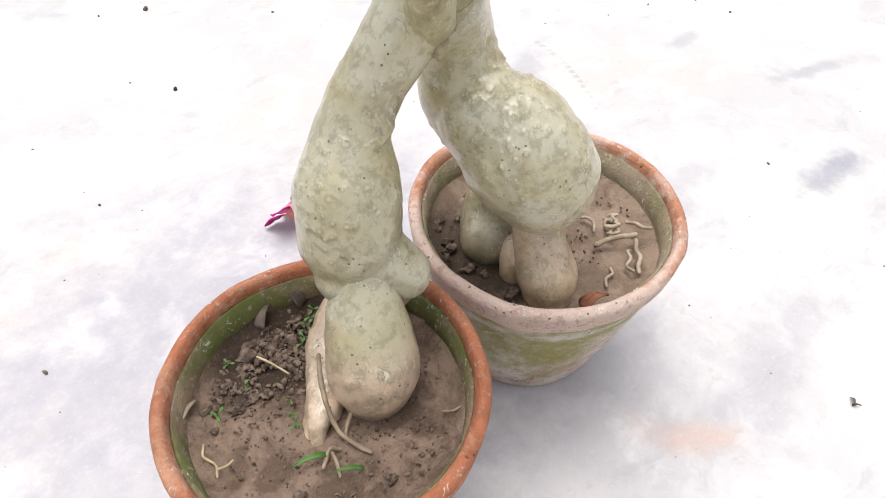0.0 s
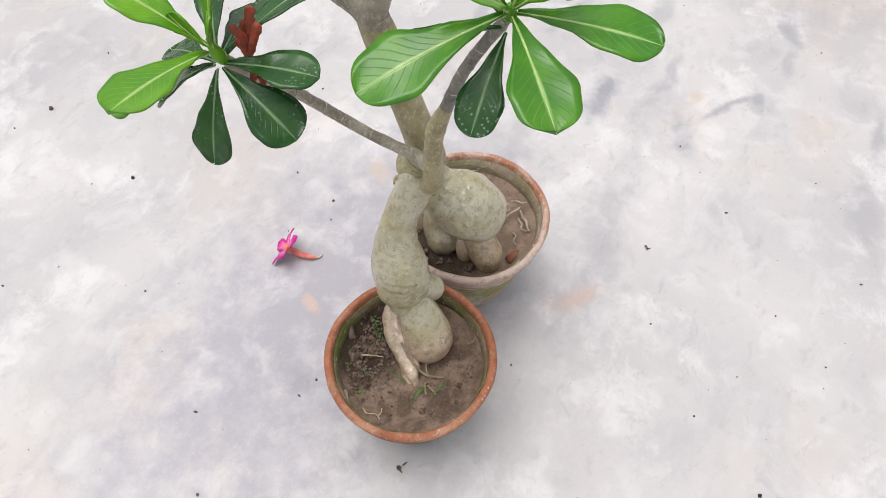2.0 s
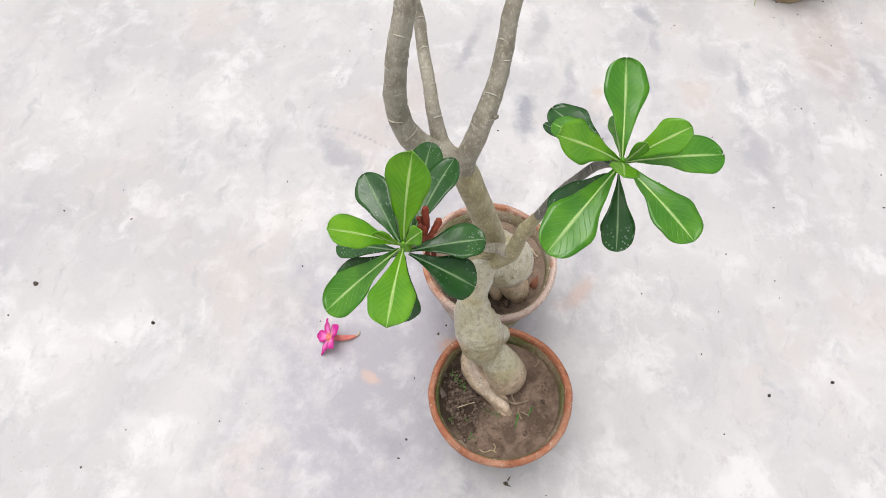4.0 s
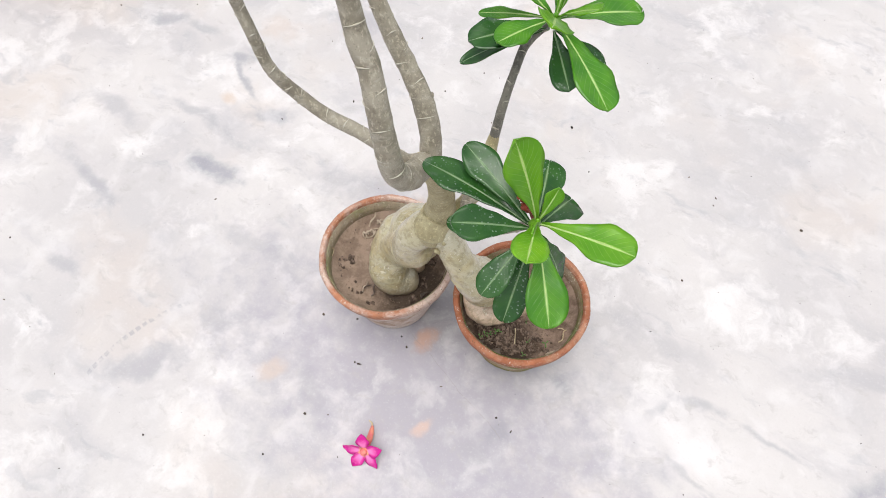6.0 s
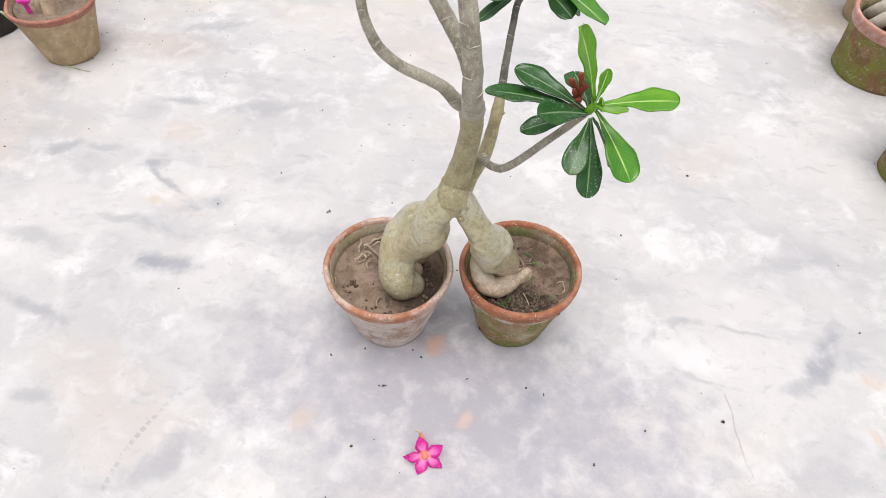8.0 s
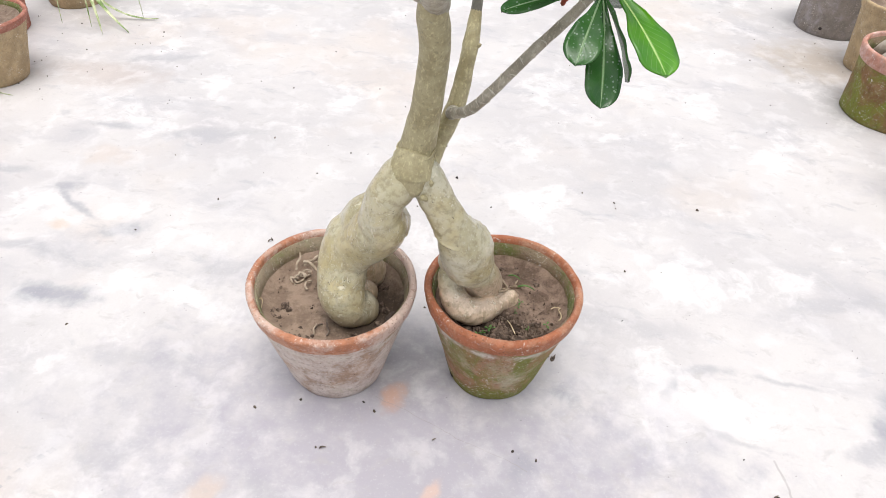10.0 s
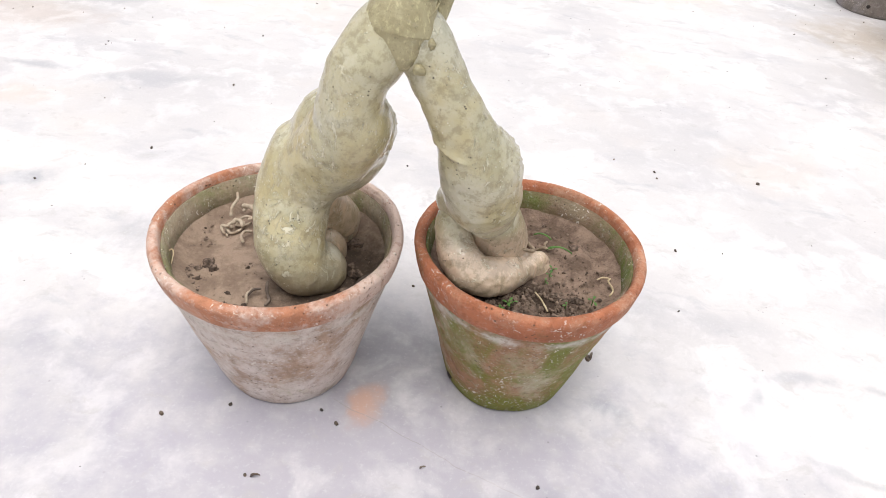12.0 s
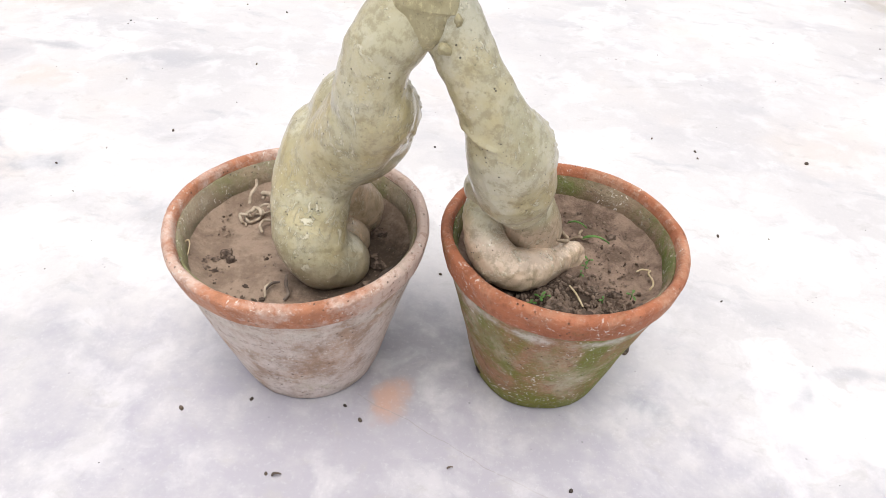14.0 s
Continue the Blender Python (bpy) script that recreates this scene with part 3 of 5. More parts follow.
def fused(bm, voxel, rounds, warts=(), wave=0.002, freq=22.0):
    """One skin round overlapping lumps: voxel remesh, smoothing, slow unevenness and warts (centre, reach, count, height)."""
    tmp = new("tmp", mesh_of("tmp", bm))
    a = tmp.modifiers.new("skin", "REMESH")
    a.mode, a.voxel_size = "VOXEL", voxel
    b = tmp.modifiers.new("soft", "SMOOTH")
    b.factor, b.iterations = 0.5, rounds
    me = bpy.data.meshes.new_from_object(tmp.evaluated_get(bpy.context.evaluated_depsgraph_get()))
    bpy.data.objects.remove(tmp)
    out = bmesh.new()
    out.from_mesh(me)
    bpy.data.meshes.remove(me)
    out.normal_update()
    rnd = random.Random(7)
    mark = out.verts.layers.float.new("wart")
    knobs = []
    for centre, reach, count, height in warts:
        near = [v for v in out.verts if (v.co - Vector(centre)).length < reach]
        for _ in range(count if near else 0):
            knobs.append((*rnd.choice(near).co, 0.0022 + 0.0040 * rnd.random() ** 1.6, height * rnd.uniform(0.25, 1.1)))
    co = np.array([v.co for v in out.verts])
    lift, eye = np.zeros(len(co)), np.zeros(len(co))
    for x, y, z, r, k in knobs:
        d = np.linalg.norm(co - (x, y, z), axis=1) / r
        inside = np.clip(1 - d * d, 0, 1)
        lift += k * inside**2
        eye = np.maximum(eye, np.clip(1 - d, 0, 1))
    moves = []
    for v, up, e in zip(out.verts, lift, eye):
        h = wave * (noise.noise(v.co * freq) + 0.5 * noise.noise(v.co * freq * 2.9) + 0.16 * noise.noise(v.co * freq * 8))
        v[mark] = e
        moves.append(v.normal * (h + up))
    for v, mv in zip(out.verts, moves):
        v.co += mv
    return out


def lathe(profile, segs=72, wobble=0.0, seed=0.0, centre=(0, 0, 0), hole=None):
    """A closed ring turned from rows of radius and height, slightly out of true."""
    bm = bmesh.new()
    loops = []
    for k in range(segs):
        a = 2 * math.pi * k / segs
        row = []
        for r, z in profile:
            w = wobble * noise.noise(Vector((math.cos(a) * 1.6 + seed, math.sin(a) * 1.6, z * 9)))
            w += wobble * 0.35 * noise.noise(Vector((math.cos(a) * 7 + seed, math.sin(a) * 7, z * 60)))
            dz = wobble * 0.6 * noise.noise(Vector((math.cos(a) * 1.3, math.sin(a) * 1.3 + seed, 5.0))) if z > 0.02 else 0
            row.append(bm.verts.new((centre[0] + (r + w) * math.cos(a), centre[1] + (r + w) * math.sin(a), centre[2] + z + dz)))
        loops.append(row)
    n = len(profile)
    for k in range(segs):
        a, b = loops[k], loops[(k + 1) % segs]
        for i in range(n):
            j = (i + 1) % n
            if hole is not None and (k - hole[0]) % segs < 2 and i in hole[1]:
                continue
            bm.faces.new((a[i], b[i], b[j], a[j]))
    return bm


def clay_pot(name, x, y, top, R, r, label, wall, rim, inside, lip=0.03, seed=0.0, group="", hole=None):
    """A thrown flower pot: tapering body with floor, and a thick rolled rim band."""
    ob = thing(name, (x, y, 0), label, "flower pot", group)
    t = 0.0062
    k = (R - 0.008 - r) / (top - lip)
    body = [(r - 0.004, 0.0), (r, 0.004)]
    for i in range(1, 11):
        z = 0.004 + (top - lip - 0.004) * i / 10
        body.append((r + k * z, z))
    body += [(R - 0.0065, top - lip * 0.7), (R - 0.0110, top - lip * 0.6)]
    for i in range(8, -1, -1):
        z = 0.016 + (top - lip - 0.016) * i / 8
        body.append((r + k * z - t, z))
    body += [(0.004, 0.014), (0.004, 0.0)]
    part("body", lathe(body, 84, 0.0022, seed, (x, y, 0), hole), wall, ob)
    band = [(R - 0.0085, top - lip - 0.002), (R - 0.0060, top - lip), (R - 0.0040, top - lip + 0.004), (R - 0.0020, top - lip * 0.6), (R - 0.0004, top - lip * 0.3), (R, top - 0.006)]
    band += [(R - 0.0014, top - 0.0026), (R - 0.0042, top - 0.0006), (R - 0.0075, top), (R - 0.0100, top - 0.0018), (R - 0.0118, top - 0.006), (R - 0.0130, top - lip * 0.5)]
    band += [(R - 0.0140, top - lip + 0.004), (R - 0.0120, top - lip + 0.002)]
    part("rim", lathe(band, 120, 0.0026, seed, (x, y, 0)), rim, ob, "weathered rolled clay rim")
    part("inner_wall", lathe([(R - 0.0122, top - lip * 0.34), (R - 0.0165, top - lip), (R - 0.0215, top - lip - 0.03), (R - 0.0225, top - lip - 0.03), (R - 0.0190, top - lip), (R - 0.0150, top - lip * 0.32)], 84, 0.0024, seed, (x, y, 0)), inside, ob, "stained inner wall above the soil")
    return ob


def soil_bed(name, x, y, z, R, material, label, lumps, seed):
    """A disc of uneven earth with a thickness."""
    bm = bmesh.new()
    n, m = 64, 150
    rows = []
    for i in range(n + 1):
        row = []
        for k in range(m if i else 1):
            a, rr = 2 * math.pi * k / m, R * i / n
            p = Vector((x + rr * math.cos(a), y + rr * math.sin(a), 0))
            h = lumps * (noise.noise(p * 28 + Vector((seed, 0, 0))) + 0.7 * noise.noise(p * 75) + 0.5 * noise.noise(p * 190) + 0.2 * noise.noise(p * 420))
            h += 0.012 * max(0.0, i / n - 0.82) / 0.18 + 0.004 * noise.noise(p * 9 + Vector((0, seed, 0)))
            row.append(bm.verts.new((p.x, p.y, z + h)))
        rows.append(row)
    for k in range(m):
        bm.faces.new((rows[0][0], rows[1][k], rows[1][(k + 1) % m]))
    for i in range(1, n):
        for k in range(m):
            bm.faces.new((rows[i][k], rows[i + 1][k], rows[i + 1][(k + 1) % m], rows[i][(k + 1) % m]))
    low = [bm.verts.new((x + (v.co.x - x) * 0.86, y + (v.co.y - y) * 0.86, z - 0.03)) for v in rows[n]]
    for k in range(m):
        bm.faces.new((rows[n][k], low[k], low[(k + 1) % m], rows[n][(k + 1) % m]))
    bm.faces.new(low)
    ob = new(name, mesh_of(name, bm, material))
    return tagged(ob, label, "soil", "", "stuff")


def pebble(bm, c, size, rnd, flat=0.7):
    """A small crumpled lump."""
    m = Matrix.Translation(c) @ Euler([rnd.uniform(0, 6.28) for _ in range(3)]).to_matrix().to_4x4()
    m = m @ Matrix.Diagonal((size * rnd.uniform(0.8, 1.4), size * rnd.uniform(0.6, 1.1), size * flat, 1))
    got = bmesh.ops.create_icosphere(bm, subdivisions=1, radius=1.0, matrix=m)
    for v in got["verts"]:
        v.co += (v.co - Vector(c)) * rnd.uniform(-0.28, 0.28)


def scatter(name, spots, material, label, category, parent_kind="stuff"):
    """Loose crumbs: rows of x, y, z, size."""
    bm, rnd = bmesh.new(), random.Random(name)
    for x, y, z, s in spots:
        pebble(bm, (x, y, z + s * 0.3), s, rnd)
    return tagged(new(name, mesh_of(name, bm, material, smooth=False)), label, category, "", parent_kind)


def blade(bm, base, tip, width, normal, sag=0.0, cup=0.1, shape="obovate", n=20, m=8, thick=0.0007, notch=0.0, twist=0.0):
    """A leaf or petal with thickness, from base to tip, with its upper side towards normal. Returns its midline."""
    base, tip = Vector(base), Vector(tip)
    way = tip - base
    L = way.length
    d = way.normalized()
    nrm = (Vector(normal) - d * Vector(normal).dot(d)).normalized()
    side = d.cross(nrm)
    uv = bm.loops.layers.uv.verify()
    top, low, mid, along = [], [], [], []
    for i in range(n + 1):
        t = math.sin(0.5 * math.pi * i / n) if shape == "obovate" else i / n
        if shape == "obovate":
            w = 0.06 + 0.94 * min(1.0, (t / 0.68)) ** 1.35 if t < 0.68 else math.sqrt(max(0.0004, 1 - ((t - 0.68) / 0.3202) ** 2.3))
        elif shape == "petal":
            w = 0.14 + 0.86 * math.sin(math.pi * t**0.95) ** 0.85 - 0.13 * t if 0 < t < 1 else (0.14 if t == 0 else 0.01)
        else:
            w = (1 - t) ** 0.6 * (0.6 + 0.4 * min(1, t * 6)) + 0.02
        w *= width * 0.5 * (1 + 0.05 * math.sin(t * 17 + L * 300))
        c = base + d * (L * t) + nrm * (sag * L * 4 * t * (1 - t))
        mid.append((c, w))
        ra, rb = [], []
        tw = twist * t
        s2 = side * math.cos(tw) + nrm * math.sin(tw)
        n2 = nrm * math.cos(tw) - side * math.sin(tw)
        for k in range(m + 1):
            s = 2 * k / m - 1
            lift = cup * width * 0.5 * abs(s) ** 1.5 + 0.02 * width * math.sin(t * 21 + s * 3 + L * 90) * abs(s)
            dip = 0.5 * notch * L * max(0, 1 - abs(s) * 3) if i == n else 0
            p = c + s2 * (w * s) + n2 * lift - d * dip
            ra.append(bm.verts.new(p + n2 * thick))
            rb.append(bm.verts.new(p - n2 * thick))
        top.append(ra), low.append(rb), along.append(t)

    def quad(vs, uvs):
        f = bm.faces.new(vs)
        for lp, w in zip(f.loops, uvs):
            lp[uv].uv = w

    for i in range(n):
        for k in range(m):
            us = [(along[i], k / m), (along[i + 1], k / m), (along[i + 1], (k + 1) / m), (along[i], (k + 1) / m)]
            quad((top[i][k], top[i + 1][k], top[i + 1][k + 1], top[i][k + 1]), us)
            quad((low[i][k], low[i][k + 1], low[i + 1][k + 1], low[i + 1][k]), [us[0], us[3], us[2], us[1]])
        for k in (0, m):
            us = [(i / n, k / m), ((i + 1) / n, k / m), ((i + 1) / n, k / m), (i / n, k / m)]
            vs = (top[i][k], low[i][k], low[i + 1][k], top[i + 1][k])
            quad(vs if k else vs[::-1], [us[0], us[0], us[1], us[1]])
    for i in (0, n):
        for k in range(m):
            vs = (top[i][k], top[i][k + 1], low[i][k + 1], low[i][k])
            quad(vs if i else vs[::-1], [(i / n, k / m)] * 4)
    return mid, nrm


def leaf(parent, base, tip, width, kind, normal=(0, 0, 1), sag=0.06, cup=0.12):
    """One leaf with its raised pale midrib."""
    skin, rib = {"new": (LEAF_NEW, RIB_PALE), "mid": (LEAF_MID, RIB_PALE), "old": (LEAF_OLD, RIB_DARK)}[kind]
    bm = bmesh.new()
    mid, nrm = blade(bm, base, tip, width, normal, sag, cup, twist=0.12 * math.sin(sum(tip) * 90))
    ob = part("leaf", bm, skin, parent, {"new": "bright young green leaf", "mid": "fresh green leaf", "old": "dark glossy old leaf with dusty spots"}[kind])
    rows = [(*(c + nrm * 0.0004), 0.0013 * (1 - 0.85 * i / len(mid))) for i, (c, w) in enumerate(mid[:-1])]
    part("midrib", tube(rows, segs=6, steps=1), rib, ob)
    return ob


# ---- ground ----
bm = bmesh.new()
bmesh.ops.create_grid(bm, x_segments=40, y_segments=40, size=120)
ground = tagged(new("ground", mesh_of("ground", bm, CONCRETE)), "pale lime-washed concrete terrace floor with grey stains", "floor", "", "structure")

# ---- plain walls added out of sight to hold back light from the horizon ----
def unseen_wall(name, x, y, sx, sy, h=0.9):
    bm = bmesh.new()
    bmesh.ops.create_cube(bm, size=1.0, matrix=Matrix.Translation((x, y, h / 2)) @ Matrix.Diagonal((sx, sy, h, 1)))
    bmesh.ops.bevel(bm, geom=bm.edges[:], offset=0.02, segments=2, affect="EDGES")
    return tagged(new(name, mesh_of(name, bm, PLASTER, smooth=False)), "added unseen plaster wall that holds back low sky light", "wall", "", "structure")


unseen_wall("wall_west", -3.6, 0.6, 0.2, 8.2)
unseen_wall("wall_east", 3.6, 0.6, 0.2, 8.2)
unseen_wall("wall_north", 0, 4.8, 7.0, 0.2)
unseen_wall("wall_south", 0, -3.6, 7.0, 0.2)

# ---- the two pots ----
clay_pot("flower_pot", 0.1827, 0.0215, 0.2005, 0.1228, 0.0735, "orange terracotta pot overgrown with green moss outside", POT_A, RIM_A, INNER, 0.032, 1.7, "pots under the desert rose")
clay_pot("flower_pot", -0.0790, -0.0095, 0.1972, 0.1297, 0.0775, "chalky pale terracotta pot with a worn orange rim", POT_B, RIM_B, INNER_B, 0.030, 5.2, "pots under the desert rose")
SOIL_ZA, SOIL_ZB = 0.159, 0.154
soil_bed("potting_soil", 0.1827, 0.0215, SOIL_ZA, 0.1075, SOIL_A, "crumbly dark brown soil in the mossy pot", 0.0022, 2.0)
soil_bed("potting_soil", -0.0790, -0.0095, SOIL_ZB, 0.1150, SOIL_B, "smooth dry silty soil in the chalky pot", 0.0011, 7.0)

# ---- the desert rose: two swollen legs, trunk and branches ----
plant = thing("desert_rose", (0.055, -0.04, SOIL_ZA), "desert rose with two swollen olive-grey legs standing in two pots", "plant")

bm = tube([(0.0467, -0.0296, 0.4413, 0.0180), (0.0548, -0.0315, 0.4258, 0.0245), (0.0688, -0.0343, 0.4038, 0.0240), (0.0859, -0.0403, 0.3779, 0.0235), (0.1007, -0.0408, 0.3509, 0.0260), (0.1102, -0.0352, 0.3298, 0.0330), (0.1184, -0.0280, 0.3103, 0.0375), (0.1239, -0.0222, 0.2839, 0.0375), (0.1284, -0.0179, 0.2669, 0.0350), (0.1326, -0.0135, 0.2539, 0.0270)], segs=28)
sweep(bm, [(0.1242, -0.0187, 0.2739, 0.0285), (0.1125, -0.0036, 0.2599, 0.0255), (0.0998, 0.0085, 0.2480, 0.0200)], segs=20)
for z, r in ((0.349, 0.0262), (0.344, 0.0280)):
    ring = [(0.1029 + r * math.cos(a), -0.0396 + r * math.sin(a), z + 0.35 * r * math.cos(a - 2.2), 0.0016) for a in (2 * math.pi * k / 28 for k in range(29))]
    sweep(bm, ring, segs=8, steps=2, caps=False)
part("leg", fused(bm, 0.0019, 3, [((0.1318, -0.0101, 0.3220), 0.042, 60, 0.0018), ((0.0957, -0.0366, 0.3678), 0.04, 14, 0.0009)], 0.0018, 26), SKIN_A, plant, "folded swollen leg, grey-green with pale pores")
bm = tube([(0.1327, 0.0022, 0.2477, 0.0240), (0.1371, 0.0114, 0.2297, 0.0300), (0.1443, 0.0268, 0.1968, 0.0360), (0.1468, 0.0300, 0.1801, 0.0345), (0.1477, 0.0302, 0.1634, 0.028)], segs=26)
part("root_bulb", fused(bm, 0.0022, 3, (), 0.0012, 30), SKIN_A, plant, "pale pinkish rounded root bulb at the soil")
bm = tube([(0.1019, 0.0074, 0.2441, 0.0165), (0.1029, -0.0102, 0.2120, 0.0200), (0.1212, -0.0279, 0.1896, 0.0215), (0.1471, -0.0229, 0.1792, 0.0210), (0.1718, 0.0031, 0.1704, 0.0180), (0.1878, 0.0219, 0.1661, 0.0150)], segs=22)
sweep(bm, [(0.1837, 0.0163, 0.1689, 0.0115), (0.1977, 0.0311, 0.1677, 0.0088), (0.2056, 0.0398, 0.1596, 0.0062)], segs=12)
sweep(bm, [(0.1877, 0.0130, 0.1611, 0.0100), (0.2017, 0.0258, 0.1589, 0.0070), (0.2096, 0.0326, 0.1538, 0.0045)], segs=12)
part("root", fused(bm, 0.0018, 2, (), 0.0020, 46), SKIN_A, plant, "thick bent surface root with a split toe")

bm = tube([(0.0398, -0.0316, 0.4434, 0.0185), (0.0308, -0.0369, 0.4281, 0.0265), (0.0208, -0.0436, 0.4095, 0.0282), (0.0111, -0.0482, 0.3913, 0.0270), (0.0049, -0.0476, 0.3661, 0.0288), (0.0045, -0.0400, 0.3420, 0.0350), (-0.0110, -0.0290, 0.3130, 0.0370), (-0.0350, -0.0190, 0.2830, 0.0350), (-0.0520, -0.0200, 0.2560, 0.0330)], segs=28)
sweep(bm, [(0.0029, -0.0204, 0.3308, 0.0370), (-0.0096, -0.0055, 0.3148, 0.0465), (-0.0180, 0.0075, 0.2979, 0.0490), (-0.0274, 0.0174, 0.2801, 0.0470)], segs=32)
sweep(bm, [(-0.0471, -0.0020, 0.2799, 0.0390), (-0.0577, -0.0221, 0.2434, 0.0370), (-0.0563, -0.0408, 0.2068, 0.0345), (-0.0461, -0.0429, 0.1804, 0.0330), (-0.0313, -0.0332, 0.1681, 0.0290)], segs=26)
part("leg", fused(bm, 0.0019, 9, [((0.0162, -0.0092, 0.3482), 0.050, 90, 0.0017), ((-0.0081, 0.0292, 0.3278), 0.050, 55, 0.0016)], 0.0020, 24), SKIN_B, plant, "bulging olive leg covered in small warts")
bm = tube([(-0.0399, 0.0021, 0.2405, 0.018), (-0.0359, 0.0205, 0.2087, 0.0225), (-0.0317, 0.0409, 0.1789, 0.0270), (-0.0307, 0.0452, 0.1652, 0.024)], segs=24)
part("root_bulb", fused(bm, 0.0022, 3, (), 0.0012, 30), SKIN_FOOT, plant, "smooth tan root foot under the bulge")
bm = tube([(-0.0325, 0.0012, 0.1799, 0.013), (-0.0266, 0.0067, 0.1670, 0.0145), (-0.0245, 0.0082, 0.1581, 0.013)], segs=18, wave=0.06)
part("root_bulb", bm, SKIN_FOOT, plant, "small root lobe between the feet")

bm = tube([(0.0408, -0.0379, 0.4241, 0.0270), (0.0408, -0.0366, 0.4300, 0.0300), (0.0418, -0.0353, 0.4360, 0.0295), (0.0439, -0.0314, 0.4463, 0.0258), (0.0474, -0.0235, 0.4646, 0.0224), (0.0583, -0.0359, 0.5355, 0.0180), (0.0653, -0.0536, 0.6003, 0.0170), (0.0628, -0.0694, 0.6438, 0.0168), (0.0617, -0.0845, 0.6700, 0.0120)], segs=24, wave=0.05)
part("trunk", bm, TRUNK, plant, "smooth olive trunk with a wrinkled collar")
for i, (x, y, z, r) in enumerate(((0.0422, -0.0337, 0.4404, 0.0280), (0.0440, -0.0313, 0.4483, 0.0256), (0.0455, -0.0273, 0.4575, 0.0240))):
    ring = [(x + (r + 0.0006 * math.sin(5 * a)) * math.cos(a), y + r * math.sin(a), z + 0.003 * math.sin(a * 2 + i) + 0.0015 * math.sin(a * 5 + i), 0.0011) for a in (2 * math.pi * k / 28 for k in range(29))]
    part("collar_ring", sweep(bmesh.new(), ring, segs=8, steps=2, caps=False, wave=0.25, freq=90), TRUNK, plant)
BRANCHES = (
    [(0.0662, -0.0867, 0.6743, 0.012), (0.0488, -0.0994, 0.6809, 0.0102), (0.0279, -0.1102, 0.7120, 0.0084), (0.0083, -0.1158, 0.7273, 0.0076), (-0.0240, -0.1263, 0.7500, 0.0073), (-0.0480, -0.1337, 0.7765, 0.0070), (-0.0594, -0.1451, 0.8140, 0.0062), (-0.0650, -0.1472, 0.8498, 0.0058), (-0.0698, -0.1531, 0.9399, 0.0050)],
    [(0.0647, -0.0688, 0.6557, 0.0140), (0.0663, -0.0926, 0.6745, 0.0150), (0.0682, -0.1210, 0.6915, 0.0152), (0.0658, -0.1404, 0.7216, 0.0134), (0.0643, -0.1473, 0.7678, 0.0123), (0.0573, -0.1426, 0.8217, 0.0115), (0.0500, -0.1359, 0.8602, 0.0110), (0.0393, -0.1319, 0.8971, 0.0104), (0.0294, -0.1262, 0.9600, 0.0085)],
    [(0.0669, -0.0725, 0.6588, 0.0135), (0.0607, -0.0600, 0.6954, 0.0125), (0.0475, -0.0496, 0.7288, 0.0120), (0.0270, -0.0401, 0.7586, 0.0108), (0.0066, -0.0344, 0.7924, 0.0100), (-0.0106, -0.0312, 0.8302, 0.0090), (-0.0440, -0.0160, 0.8800, 0.0080), (-0.0640, -0.0060, 0.9600, 0.0065)],
    [(0.0547, -0.0186, 0.4224, 0.0165), (0.0684, -0.0037, 0.4544, 0.0130), (0.0884, 0.0050, 0.5049, 0.0115), (0.0971, 0.0106, 0.5596, 0.0095), (0.0999, 0.0144, 0.5813, 0.0098), (0.1028, 0.0258, 0.6181, 0.0064), (0.1051, 0.0405, 0.6674, 0.0056), (0.1087, 0.0596, 0.7105, 0.0051), (0.1127, 0.0725, 0.7359, 0.0049), (0.1314, 0.0854, 0.7650, 0.0045)],
    [(0.0883, -0.0001, 0.5021, 0.0095), (0.0857, -0.0158, 0.5066, 0.0078), (0.0934, -0.0360, 0.5192, 0.0064), (0.1044, -0.0627, 0.5380, 0.0060), (0.1162, -0.0882, 0.5611, 0.0059), (0.1353, -0.1058, 0.5942, 0.0057), (0.1656, -0.1126, 0.6382, 0.0053), (0.1953, -0.1140, 0.6760, 0.0050), (0.2140, -0.1190, 0.7060, 0.0046)],
)


def leaf_scars(rows, gap, seed):
    """Pale crescents left by fallen leaves, spiralling up a branch."""
    rnd, bm = random.Random(seed), bmesh.new()
    q = spline(rows, 24)
    run, turn = 0.0, rnd.uniform(0, 6.28)
    for i in range(1, len(q) - 1):
        run += np.linalg.norm(q[i, :3] - q[i - 1, :3])
        if run < gap or q[i, 2] > 1.0:
            continue
        run, turn = rnd.uniform(-0.3, 0.2) * gap, turn + 2.4
        d = Vector(q[i + 1, :3] - q[i - 1, :3]).normalized()
        u = d.orthogonal().normalized()
        v = d.cross(u)
        r, span = q[i, 3] * 1.0, rnd.uniform(0.7, 1.2)
        arc = []
        for k in range(7):
            e = (k / 3 - 1) * span
            way = u * math.cos(turn + e) + v * math.sin(turn + e)
            arc.append((*(Vector(q[i, :3]) + way * r + d * (0.0022 * (1 - (e / span) ** 2))), 0.0009 * (1.1 - abs(e / span))))
        sweep(bm, arc, segs=5, steps=2, caps=False)
    return bm


for i, rows in enumerate(BRANCHES):
    lower = rows[:6] if i == 3 else rows
    part("branch", tube(lower, segs=14, steps=7, wave=0.08, freq=60, rings=0.03), TRUNK if i == 3 else BARK, plant, "grey branch ringed with pale leaf scars")
    if i == 3:
        part("branch", tube(rows[5:], segs=12, steps=7, wave=0.08, freq=60, rings=0.03), TWIG_BARK, plant, "thin dark grey twig ringed with leaf scars")
    part("leaf_scars", leaf_scars(rows[5:] if i == 3 else rows[1:], 0.011 if rows[2][3] > 0.01 else 0.008, i), SCAR, plant, "pale crescent leaf scars")
